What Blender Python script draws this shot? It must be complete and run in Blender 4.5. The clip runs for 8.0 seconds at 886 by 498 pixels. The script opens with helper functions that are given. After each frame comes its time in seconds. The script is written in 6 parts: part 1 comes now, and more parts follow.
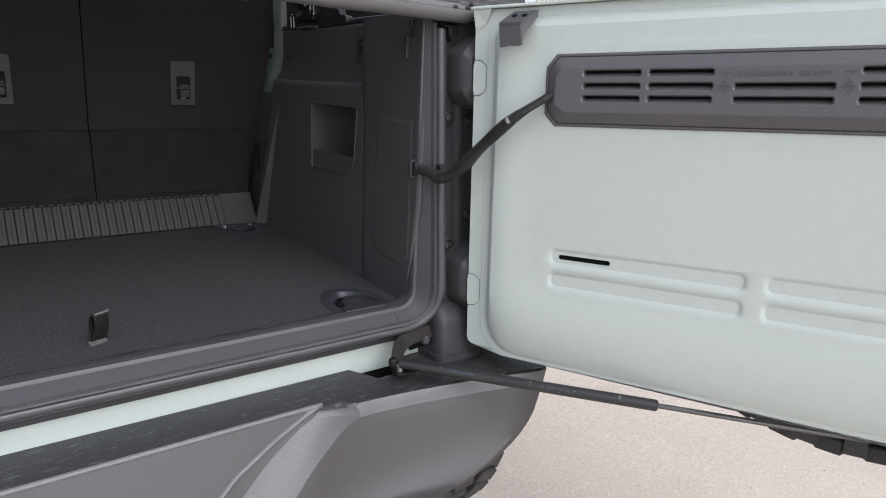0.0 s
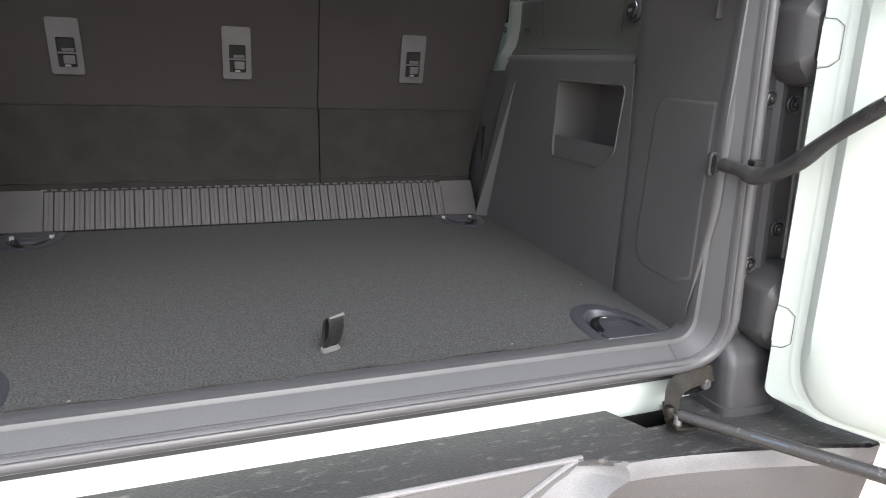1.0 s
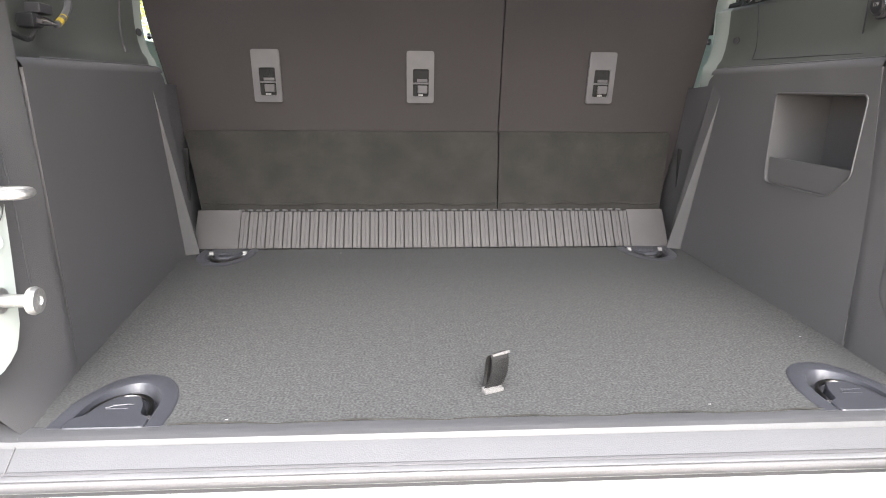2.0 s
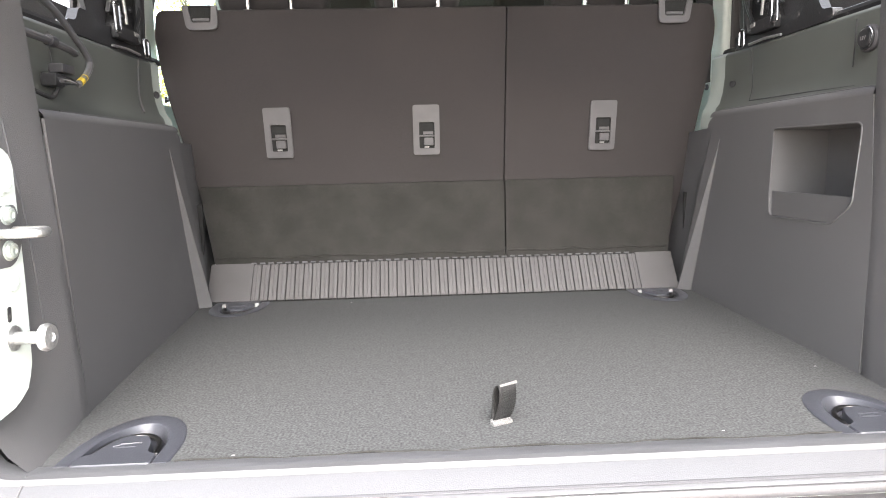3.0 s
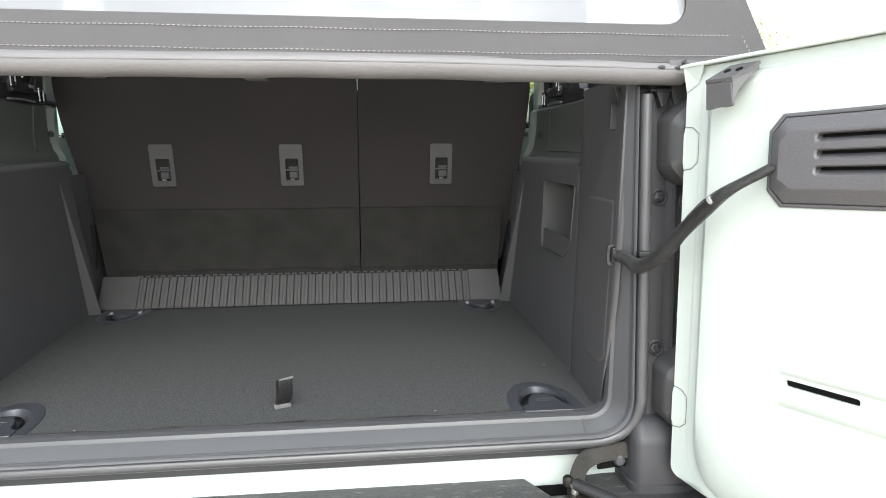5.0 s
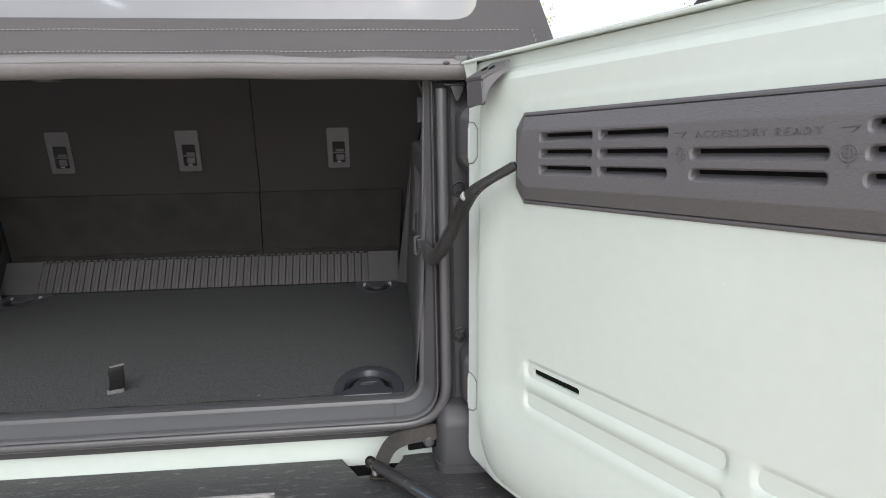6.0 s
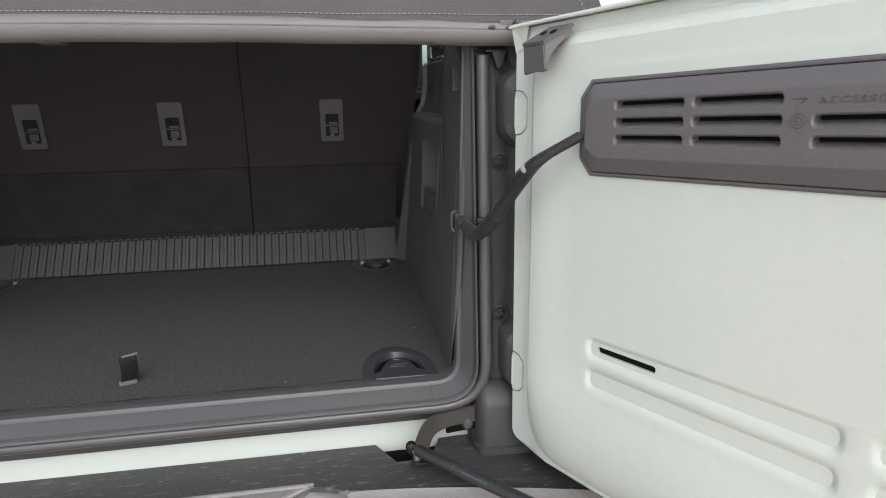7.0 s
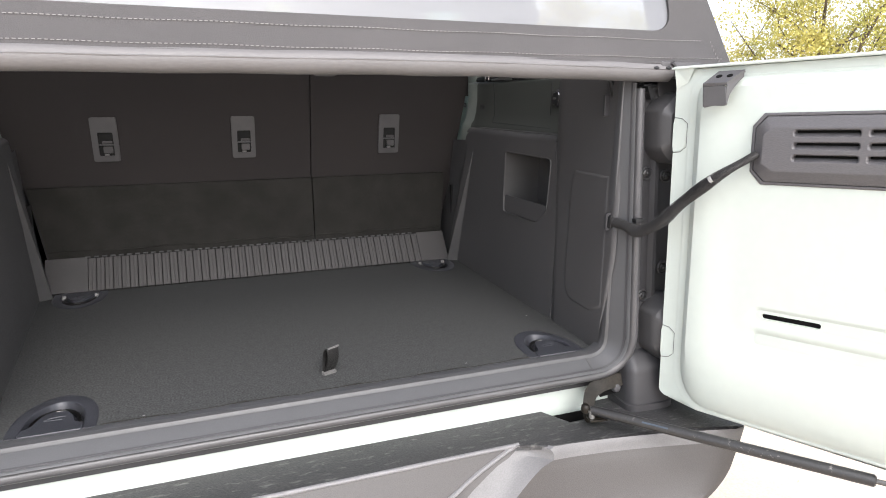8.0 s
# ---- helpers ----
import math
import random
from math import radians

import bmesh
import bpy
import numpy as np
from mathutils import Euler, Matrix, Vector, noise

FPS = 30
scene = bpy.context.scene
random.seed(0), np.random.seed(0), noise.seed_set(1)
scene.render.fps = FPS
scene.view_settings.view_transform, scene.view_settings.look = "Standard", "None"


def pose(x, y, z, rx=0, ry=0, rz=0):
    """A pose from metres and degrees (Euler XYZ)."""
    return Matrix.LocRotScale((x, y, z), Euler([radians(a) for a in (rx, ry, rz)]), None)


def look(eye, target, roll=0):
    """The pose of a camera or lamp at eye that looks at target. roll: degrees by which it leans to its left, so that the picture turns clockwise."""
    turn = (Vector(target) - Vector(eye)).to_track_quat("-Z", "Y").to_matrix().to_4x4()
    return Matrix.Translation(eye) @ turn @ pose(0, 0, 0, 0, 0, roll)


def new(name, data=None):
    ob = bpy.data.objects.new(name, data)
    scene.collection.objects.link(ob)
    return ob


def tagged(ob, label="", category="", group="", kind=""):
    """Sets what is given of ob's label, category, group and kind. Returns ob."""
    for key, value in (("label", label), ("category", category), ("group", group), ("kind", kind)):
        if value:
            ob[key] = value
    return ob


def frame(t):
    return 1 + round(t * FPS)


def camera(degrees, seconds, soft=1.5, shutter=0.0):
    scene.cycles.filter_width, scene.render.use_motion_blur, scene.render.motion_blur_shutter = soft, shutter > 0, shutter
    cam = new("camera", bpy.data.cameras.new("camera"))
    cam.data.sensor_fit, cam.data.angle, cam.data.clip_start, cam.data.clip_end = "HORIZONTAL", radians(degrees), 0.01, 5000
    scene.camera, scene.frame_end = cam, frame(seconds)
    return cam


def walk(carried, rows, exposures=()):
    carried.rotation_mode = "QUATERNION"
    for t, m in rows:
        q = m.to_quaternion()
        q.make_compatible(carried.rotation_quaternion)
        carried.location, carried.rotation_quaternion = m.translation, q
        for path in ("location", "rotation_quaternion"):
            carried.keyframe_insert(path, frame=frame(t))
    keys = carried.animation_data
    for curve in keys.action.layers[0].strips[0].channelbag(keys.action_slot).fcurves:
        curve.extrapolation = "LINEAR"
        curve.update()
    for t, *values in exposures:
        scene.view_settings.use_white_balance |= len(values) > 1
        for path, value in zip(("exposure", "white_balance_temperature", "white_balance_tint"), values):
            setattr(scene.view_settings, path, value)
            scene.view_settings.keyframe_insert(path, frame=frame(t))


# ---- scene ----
cam = camera(69.0, 8.0, soft=1.0)
PATH = [
    (0, (-0.116, -0.984, 1.311), (1.024, 0.581, 0.81), 2.1),
    (0.5, (-0.115, -0.856, 1.299), (0.814, 0.834, 0.771), 2.6),
    (1, (-0.139, -0.72, 1.277), (0.532, 1.081, 0.724), 2.3),
    (1.5, (-0.135, -0.651, 1.267), (0.196, 1.242, 0.713), 1.5),
    (2, (-0.107, -0.635, 1.253), (0.021, 1.303, 0.775), 0.5),
    (3.5, (-0.082, -0.673, 1.209), (0.002, 1.31, 0.966), -1.5),
    (4, (-0.029, -0.709, 1.244), (0.049, 1.264, 0.925), -0.9),
    (4.5, (0.052, -0.818, 1.277), (0.161, 1.154, 0.959), -0.3),
    (5, (0.149, -0.961, 1.315), (0.375, 1.004, 1.019), -0.1),
    (5.2, (0.197, -0.993, 1.325), (0.467, 0.958, 0.978), 0.5),
    (6.3, (0.497, -1.022, 1.351), (0.678, 0.93, 0.955), -1.2),
    (6.5, (0.483, -1.013, 1.347), (0.675, 0.934, 0.932), -1.6),
    (7, (0.333, -0.96, 1.343), (0.676, 0.956, 0.883), -0.8),
    (7.5, (0.068, -0.947, 1.359), (0.588, 0.93, 0.905), -1.4),
    (8, (-0.195, -1.007, 1.378), (0.504, 0.812, 0.931), -0.0),
]
EXPOSURES = [
    (0.0, -0.17, 6000, 13), (0.5, 0.42, 6000, 13), (1.0, 1.14, 6250, 11), (1.5, 2.0, 6450, 11), (2.0, 2.33, 6450, 12), (3.5, 2.67, 6500, 12),
    (4.0, 2.63, 6500, 11), (4.5, 2.5, 6350, 9), (5.0, 1.05, 6200, 6), (5.2, 0.47, 6200, 7), (6.5, 0.18, 6300, 11), (7.0, 0.1, 6350, 12),
    (7.5, 0.45, 6350, 13), (8.0, 0.82, 6350, 12),
]
walk(cam, [(t, look(eye, target, roll)) for t, eye, target, roll in PATH], EXPOSURES)

# ---------------------------------------------------------------- light
SUN_ELEV, SUN_ROT = 42.0, 179.0
world = bpy.data.worlds.new("sky")
scene.world = world
world.use_nodes = True
wn = world.node_tree.nodes
sky = wn.new("ShaderNodeTexSky")
sky.sky_type = "NISHITA"
sky.sun_disc = False
sky.sun_elevation, sky.sun_rotation = radians(SUN_ELEV), radians(SUN_ROT)
sky.dust_density, sky.air_density, sky.ozone_density = 3.0, 1.0, 0.6
wn["Background"].inputs[1].default_value = 0.15
haze = wn.new("ShaderNodeHueSaturation")  # a hazy, nearly white sky
haze.inputs["Saturation"].default_value, haze.inputs["Value"].default_value = 0.35, 1.6
world.node_tree.links.new(sky.outputs[0], haze.inputs["Color"])
world.node_tree.links.new(haze.outputs[0], wn["Background"].inputs[0])

sun_data = bpy.data.lights.new("sun", "SUN")
sun_data.energy, sun_data.angle, sun_data.color = 0.9, radians(60), (1.0, 0.985, 0.97)
sun = new("sun", sun_data)
_e, _r = radians(SUN_ELEV), radians(SUN_ROT)
_to = Vector((math.sin(_r) * math.cos(_e), math.cos(_r) * math.cos(_e), math.sin(_e)))
sun.matrix_world = look(_to * 30, (0, 0, 0))


# ---------------------------------------------------------------- helpers of the scene
def flat_faces(me, limit):
    """Weights the shading by face area, so that large faces stay flat and only the rounded edges turn."""
    around = [[] for _ in me.vertices]
    normal = [p.normal.copy() for p in me.polygons]
    for p in me.polygons:
        for v in p.vertices:
            around[v].append(p.index)
    area = [max(p.area, 1e-9) for p in me.polygons]
    out = []
    for p in me.polygons:
        n = normal[p.index]
        for v in p.vertices:
            s = Vector((0, 0, 0))
            for q in around[v]:
                if normal[q].dot(n) > limit:
                    s += normal[q] * area[q]
            out.append(s.normalized() if s.length > 1e-12 else n)
    me.normals_split_custom_set(out)


def finish(bm, name, material, angle=35, smooth=True):
    bmesh.ops.recalc_face_normals(bm, faces=bm.faces)
    me = bpy.data.meshes.new(name)
    bm.to_mesh(me)
    bm.free()
    if smooth:
        me.shade_smooth()
        flat_faces(me, math.cos(radians(angle)))
    for m in material if isinstance(material, (list, tuple)) else [material]:
        me.materials.append(m)
    return me


def part(name, bm, material, parent, label="", angle=35, smooth=True):
    ob = new(name, finish(bm, name, material, angle, smooth))
    ob.parent = parent
    return tagged(ob, label)


def solo(name, bm, material, label, category, group="", kind="", angle=35, smooth=True):
    return tagged(new(name, finish(bm, name, material, angle, smooth)), label, category, group, kind)


def thing(name, label, category, group="", kind="", at=None):
    ob = new(name)
    ob.empty_display_size = 0.05
    if at is not None:
        ob.matrix_world = at
    return tagged(ob, label, category, group, kind)


def rbox(bm, x0, x1, y0, y1, z0, z1, bev=0.003, seg=2, m=None):
    """A box with rounded edges."""
    r = bmesh.ops.create_cube(bm, size=1.0)
    vs = r["verts"]
    for v in vs:
        v.co = Vector((x0 + (v.co.x + 0.5) * (x1 - x0), y0 + (v.co.y + 0.5) * (y1 - y0), z0 + (v.co.z + 0.5) * (z1 - z0)))
    if bev > 0:
        es = list({e for v in vs for e in v.link_edges})
        r = bmesh.ops.bevel(bm, geom=es, offset=bev, segments=seg, profile=0.5, affect="EDGES", clamp_overlap=True)
        vs = list({v for f in r["faces"] for v in f.verts} | {v for v in vs if v.is_valid})
    if m is not None:
        for v in vs:
            v.co = m @ v.co
    return vs


def rounded(pts, r, n=4):
    """A 2D outline with its corners rounded; r is one radius or one for each corner."""
    out, k = [], len(pts)
    for i, p in enumerate(pts):
        rad = r[i] if isinstance(r, (list, tuple)) else r
        p, a, b = Vector(p), Vector(pts[i - 1]), Vector(pts[(i + 1) % k])
        if rad <= 0:
            out.append(p)
            continue
        da, db = (a - p), (b - p)
        d = min(rad, da.length * 0.48, db.length * 0.48)
        s, e = p + da.normalized() * d, p + db.normalized() * d
        for j in range(n + 1):
            t = j / n
            out.append(s * (1 - t) ** 2 + p * 2 * t * (1 - t) + e * t ** 2)
    return out


AX = {"x": lambda a, b, c: (c, a, b), "y": lambda a, b, c: (a, c, b), "z": lambda a, b, c: (a, b, c)}


def prism(bm, pts, c0, c1, axis="z", m=None, bev=0.0):
    """A 2D outline drawn out along an axis; for x the outline is in y, z, for y in x, z."""
    put = AX[axis]
    lo = [bm.verts.new(put(p[0], p[1], c0)) for p in pts]
    hi = [bm.verts.new(put(p[0], p[1], c1)) for p in pts]
    k = len(pts)
    faces = [bm.faces.new(lo[::-1]), bm.faces.new(hi)]
    for i in range(k):
        faces.append(bm.faces.new((lo[i], lo[(i + 1) % k], hi[(i + 1) % k], hi[i])))
    vs = lo + hi
    if bev > 0:
        es = [e for f in faces[:2] for e in f.edges]
        r = bmesh.ops.bevel(bm, geom=es, offset=bev, segments=2, profile=0.5, affect="EDGES", clamp_overlap=True)
        vs = list({v for f in r["faces"] for v in f.verts} | {v for v in vs if v.is_valid})
    if m is not None:
        for v in vs:
            v.co = m @ v.co
    return vs


def smooth_path(pts, n=6):
    """Catmull-Rom through the points."""
    p = [Vector(q) for q in pts]
    p = [p[0] * 2 - p[1]] + p + [p[-1] * 2 - p[-2]]
    out = []
    for i in range(1, len(p) - 2):
        for j in range(n):
            t = j / n
            out.append(0.5 * (2 * p[i] + (p[i + 1] - p[i - 1]) * t + (2 * p[i - 1] - 5 * p[i] + 4 * p[i + 1] - p[i + 2]) * t * t
                              + (3 * p[i] - p[i - 1] - 3 * p[i + 1] + p[i + 2]) * t ** 3))
    out.append(p[-2])
    return out


def tube(bm, pts, r, n=10, flat=1.0, closed=False):
    """A round bar along a path; r is one radius or one for each point."""
    pts = [Vector(p) for p in pts]
    rings, side, k = [], None, len(pts)
    for i, p in enumerate(pts):
        a = pts[i - 1] if (i or closed) else p
        b = pts[(i + 1) % k] if (i < k - 1 or closed) else p
        d = (b - a).normalized()
        if side is None:
            side = d.orthogonal().normalized()
        side = (side - d * side.dot(d)).normalized()
        up = d.cross(side)
        rad = r[i] if isinstance(r, (list, tuple)) else r
        rings.append([bm.verts.new(p + (side * math.cos(q) + up * math.sin(q) * flat) * rad) for q in [2 * math.pi * j / n for j in range(n)]])
    for i in range(k if closed else k - 1):
        a, b = rings[i], rings[(i + 1) % k]
        for j in range(n):
            bm.faces.new((a[j], a[(j + 1) % n], b[(j + 1) % n], b[j]))
    if not closed:
        bm.faces.new(rings[0][::-1])
        bm.faces.new(rings[-1])
    return [v for ring in rings for v in ring]


def lathe(bm, profile, n=24, m=None):
    """A profile of (radius, height) turned round z."""
    rings = []
    for r, h in profile:
        rings.append([bm.verts.new((r * math.cos(2 * math.pi * j / n), r * math.sin(2 * math.pi * j / n), h)) for j in range(n)])
    for a, b in zip(rings, rings[1:]):
        for j in range(n):
            bm.faces.new((a[j], a[(j + 1) % n], b[(j + 1) % n], b[j]))
    bm.faces.new(rings[0][::-1])
    bm.faces.new(rings[-1])
    vs = [v for ring in rings for v in ring]
    if m is not None:
        for v in vs:
            v.co = m @ v.co
    return vs


def loft(bm, loops, cap0=False, cap1=True):
    """Joins loops of equal length, in order."""
    rows = [[bm.verts.new(p) for p in lp] for lp in loops]
    for a, b in zip(rows, rows[1:]):
        k = len(a)
        for j in range(k):
            bm.faces.new((a[j], a[(j + 1) % k], b[(j + 1) % k], b[j]))
    if cap0:
        bm.faces.new(rows[0][::-1])
    if cap1:
        bm.faces.new(rows[-1])
    return rows


def holed(bm, outer, holes, depth, put):
    """A sheet with holes, with thickness: outer and holes are 2D outlines, put(a, b, c) places them at depth c."""
    for c, flip in ((0.0, False), (depth, True)):
        es = []
        for lp in [outer] + holes:
            vs = [bm.verts.new(put(p[0], p[1], c)) for p in lp]
            es += [bm.edges.new((vs[i], vs[(i + 1) % len(vs)])) for i in range(len(vs))]
        bmesh.ops.triangle_fill(bm, use_beauty=True, use_dissolve=False, edges=es)
    for lp in [outer] + holes:
        a = [bm.verts.new(put(p[0], p[1], 0.0)) for p in lp]
        b = [bm.verts.new(put(p[0], p[1], depth)) for p in lp]
        for i in range(len(lp)):
            j = (i + 1) % len(lp)
            bm.faces.new((a[i], a[j], b[j], b[i]))
    bmesh.ops.remove_doubles(bm, verts=bm.verts, dist=1e-5)


# ---------------------------------------------------------------- materials
def material(name, base, rough=0.5, metal=0.0, second=None, big=6.0, fine=300.0, grain=0.15, bump=0.15, coat=0.0, spots=None, stretch=(1, 1, 1), spec=0.5):
    """A surface with slow mottling, fine grain in colour and relief, and optional spots of dirt or wear."""
    m = bpy.data.materials.new(name)
    m.use_nodes = True
    nt = m.node_tree
    nd, ln = nt.nodes, nt.links
    b = nd["Principled BSDF"]
    co = nd.new("ShaderNodeTexCoord")
    mp = nd.new("ShaderNodeMapping")
    mp.inputs["Scale"].default_value = stretch
    ln.new(co.outputs["Object"], mp.inputs[0])
    n1, n2 = nd.new("ShaderNodeTexNoise"), nd.new("ShaderNodeTexNoise")
    n1.inputs["Scale"].default_value, n1.inputs["Detail"].default_value = big, 5
    n2.inputs["Scale"].default_value, n2.inputs["Detail"].default_value = fine, 3
    ln.new(mp.outputs[0], n1.inputs["Vector"])
    ln.new(mp.outputs[0], n2.inputs["Vector"])
    c2 = second or tuple(v * 0.8 for v in base)
    r1 = nd.new("ShaderNodeValToRGB")
    r1.color_ramp.elements[0].position, r1.color_ramp.elements[1].position = 0.32, 0.68
    r1.color_ramp.elements[0].color, r1.color_ramp.elements[1].color = (*c2, 1), (*base, 1)
    ln.new(n1.outputs["Fac"], r1.inputs[0])
    mx = nd.new("ShaderNodeMix")
    mx.data_type, mx.blend_type = "RGBA", "MULTIPLY"
    mx.inputs["Factor"].default_value = 1.0
    ln.new(r1.outputs[0], mx.inputs["A"])
    r2 = nd.new("ShaderNodeValToRGB")
    r2.color_ramp.elements[0].position, r2.color_ramp.elements[1].position = 0.3, 0.7
    lo, hi = 1 - grain, 1 + grain
    r2.color_ramp.elements[0].color, r2.color_ramp.elements[1].color = (lo, lo, lo, 1), (hi, hi, hi, 1)
    ln.new(n2.outputs["Fac"], r2.inputs[0])
    ln.new(r2.outputs[0], mx.inputs["B"])
    out = mx.outputs["Result"]
    if spots:
        colour, scale, lo_, hi_ = spots
        n3 = nd.new("ShaderNodeTexNoise")
        n3.inputs["Scale"].default_value, n3.inputs["Detail"].default_value, n3.inputs["Roughness"].default_value = scale, 8, 0.65
        ln.new(mp.outputs[0], n3.inputs["Vector"])
        r3 = nd.new("ShaderNodeValToRGB")
        r3.color_ramp.elements[0].position, r3.color_ramp.elements[1].position = lo_, hi_
        ln.new(n3.outputs["Fac"], r3.inputs[0])
        m3 = nd.new("ShaderNodeMix")
        m3.data_type = "RGBA"
        ln.new(r3.outputs[0], m3.inputs["Factor"])
        ln.new(out, m3.inputs["A"])
        m3.inputs["B"].default_value = (*colour, 1)
        out = m3.outputs["Result"]
    ln.new(out, b.inputs["Base Color"])
    b.inputs["Metallic"].default_value = metal
    rr = nd.new("ShaderNodeMapRange")
    rr.inputs["To Min"].default_value, rr.inputs["To Max"].default_value = max(rough - 0.08, 0.02), min(rough + 0.08, 1)
    ln.new(n1.outputs["Fac"], rr.inputs["Value"])
    ln.new(rr.outputs[0], b.inputs["Roughness"])
    b.inputs["Specular IOR Level"].default_value = spec
    if coat:
        b.inputs["Coat Weight"].default_value, b.inputs["Coat Roughness"].default_value = coat, 0.08
    if bump:
        bp = nd.new("ShaderNodeBump")
        bp.inputs["Strength"].default_value, bp.inputs["Distance"].default_value = bump, 0.002
        ln.new(n2.outputs["Fac"], bp.inputs["Height"])
        ln.new(bp.outputs[0], b.inputs["Normal"])
    return m


PAINT = material("pale_green_paint", (0.525, 0.575, 0.532), 0.34, second=(0.512, 0.561, 0.518), big=3, fine=60, grain=0.015, bump=0.015, coat=0.4)
TRIM = material("grained_grey_plastic", (0.075, 0.0728, 0.0735), 0.55, second=(0.068, 0.066, 0.0668), big=7, fine=900, grain=0.12, bump=0.25, spots=((0.092, 0.090, 0.090), 6, 0.56, 0.86))
TRIM_DARK = material("dark_grained_plastic", (0.045, 0.044, 0.047), 0.5, big=9, fine=800, grain=0.12, bump=0.2)
TRIM_MID = material("mid_grained_plastic", (0.060, 0.0585, 0.060), 0.48, big=9, fine=800, grain=0.12, bump=0.2)
SILL = material("satin_grey_plastic", (0.068, 0.0685, 0.0718), 0.48, second=(0.0625, 0.063, 0.066), big=8, fine=700, grain=0.08, bump=0.12)
# Near-black colour that stands for the shade inside hollows.
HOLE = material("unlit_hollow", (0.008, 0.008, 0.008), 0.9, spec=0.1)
UPPER = material("olive_grey_panel", (0.078, 0.083, 0.075), 0.4, big=5, fine=700, grain=0.06, bump=0.08)
RUBBER = material("black_rubber_seal", (0.078, 0.077, 0.080), 0.32, big=12, fine=500, grain=0.1, bump=0.1)
CARPET = material("charcoal_carpet", (0.0615, 0.0625, 0.0615), 0.95, second=(0.0515, 0.0525, 0.0517), big=70, fine=330, grain=0.42, bump=0.10, spec=0.12)
CLOTH = material("seat_back_cloth", (0.039, 0.0345, 0.0335), 0.9, second=(0.033, 0.0295, 0.029), big=4, fine=1200, grain=0.25, bump=0.3, spec=0.2)
FELT = material("dark_felt", (0.0335, 0.032, 0.029), 0.95, second=(0.0235, 0.0225, 0.0203), big=16, fine=900, grain=0.35, bump=0.5, spec=0.15)
SILL_RIM = material("polished_plastic_rim", (0.064, 0.064, 0.066), 0.38, big=10, fine=500, grain=0.08, bump=0.05)
# Paler than the rubber, to paint the bright line along the lip.
SEAL_LIP = material("highlit_seal_lip", (0.16, 0.16, 0.163), 0.4, big=10, fine=500, grain=0.08, bump=0.05)
VENT = material("vent_panel_plastic", (0.108, 0.104, 0.108), 0.5, second=(0.098, 0.094, 0.098), big=7, fine=800, grain=0.1, bump=0.25, spots=((0.17, 0.165, 0.17), 50, 0.66, 0.80), stretch=(0.3, 1, 1))
# Darker than the panel, to paint the shade of the embossed marks.
VENT_MARK = material("moulded_mark", (0.088, 0.085, 0.088), 0.5, fine=600)
SATIN_BLACK = material("satin_black_paint", (0.028, 0.0275, 0.0275), 0.36, big=14, fine=300, bump=0.25, spots=((0.19, 0.18, 0.165), 110, 0.60, 0.70))
BEZEL = material("mid_grey_plastic", (0.086, 0.083, 0.085), 0.45, big=20, fine=900, grain=0.06, bump=0.1)
RIBS = material("ribbed_grey_plastic", (0.064, 0.060, 0.059), 0.5, big=10, fine=800, grain=0.1, bump=0.15)
TIE = material("blue_grey_plastic", (0.042, 0.0435, 0.051), 0.36, big=15, fine=700, grain=0.1, bump=0.15, spots=((0.3, 0.3, 0.32), 90, 0.70, 0.76))
# Crease colour holds both wear and the highlight of an edge catching the sky.
BUMPER_LINE = material("pale_worn_lit_crease", (0.20, 0.196, 0.2), 0.45, big=12, fine=500, grain=0.15, bump=0.2)
# For pale screw heads, and for window light painted on the upper trim.
LIT_UPPER_AND_SCREW = material("pale_screw_and_lit_panel", (0.30, 0.33, 0.30), 0.45, big=5, fine=500, grain=0.05, bump=0.05)
BUMPER = material("bumper_plastic", (0.060, 0.055, 0.053), 0.44, second=(0.051, 0.0465, 0.0445), big=4, fine=600, grain=0.14, bump=0.25)
BUMPER_TOP = material("scuffed_bumper_plastic", (0.048, 0.047, 0.048), 0.5, second=(0.030, 0.030, 0.031), big=14, fine=420, grain=0.35, bump=0.5, spots=((0.15, 0.147, 0.14), 75, 0.56, 0.70), stretch=(0.45, 1.3, 1))
# Paler colour that paints the light falling on the bumper's chamfers.
BUMPER_EDGE = material("lit_bumper_edge", (0.145, 0.142, 0.143), 0.42, big=12, fine=500, grain=0.12, bump=0.2)
VINYL = material("padded_grey_vinyl", (0.145, 0.139, 0.138), 0.5, second=(0.135, 0.129, 0.128), big=9, fine=500, grain=0.06, bump=0.15, stretch=(0.25, 1, 1))
CANVAS = material("soft_top_canvas", (0.080, 0.0755, 0.0755), 0.85, second=(0.070, 0.0665, 0.0665), big=6, fine=1100, grain=0.3, bump=0.5)
THREAD = material("pale_thread", (0.27, 0.255, 0.25), 0.7, fine=400)
BLACK = material("black_metal", (0.022, 0.022, 0.023), 0.35, big=20, fine=300, spots=((0.16, 0.15, 0.14), 60, 0.60, 0.74))
ROD = material("steel_rod", (0.17, 0.165, 0.16), 0.3, metal=1.0)
ZINC = material("zinc_plated_steel", (0.55, 0.55, 0.54), 0.38, metal=0.9, big=30, fine=300)
DARK_STEEL = material("dark_steel", (0.13, 0.13, 0.14), 0.3, metal=1.0, bump=0.05)
CHROME = material("polished_steel", (0.62, 0.62, 0.63), 0.18, metal=1.0, bump=0.0)
RUST = material("grimy_steel", (0.022, 0.018, 0.013), 0.5, second=(0.009, 0.008, 0.006), big=45, fine=250, grain=0.3, bump=0.3, spots=((0.13, 0.09, 0.055), 60, 0.62, 0.78), spec=0.25)
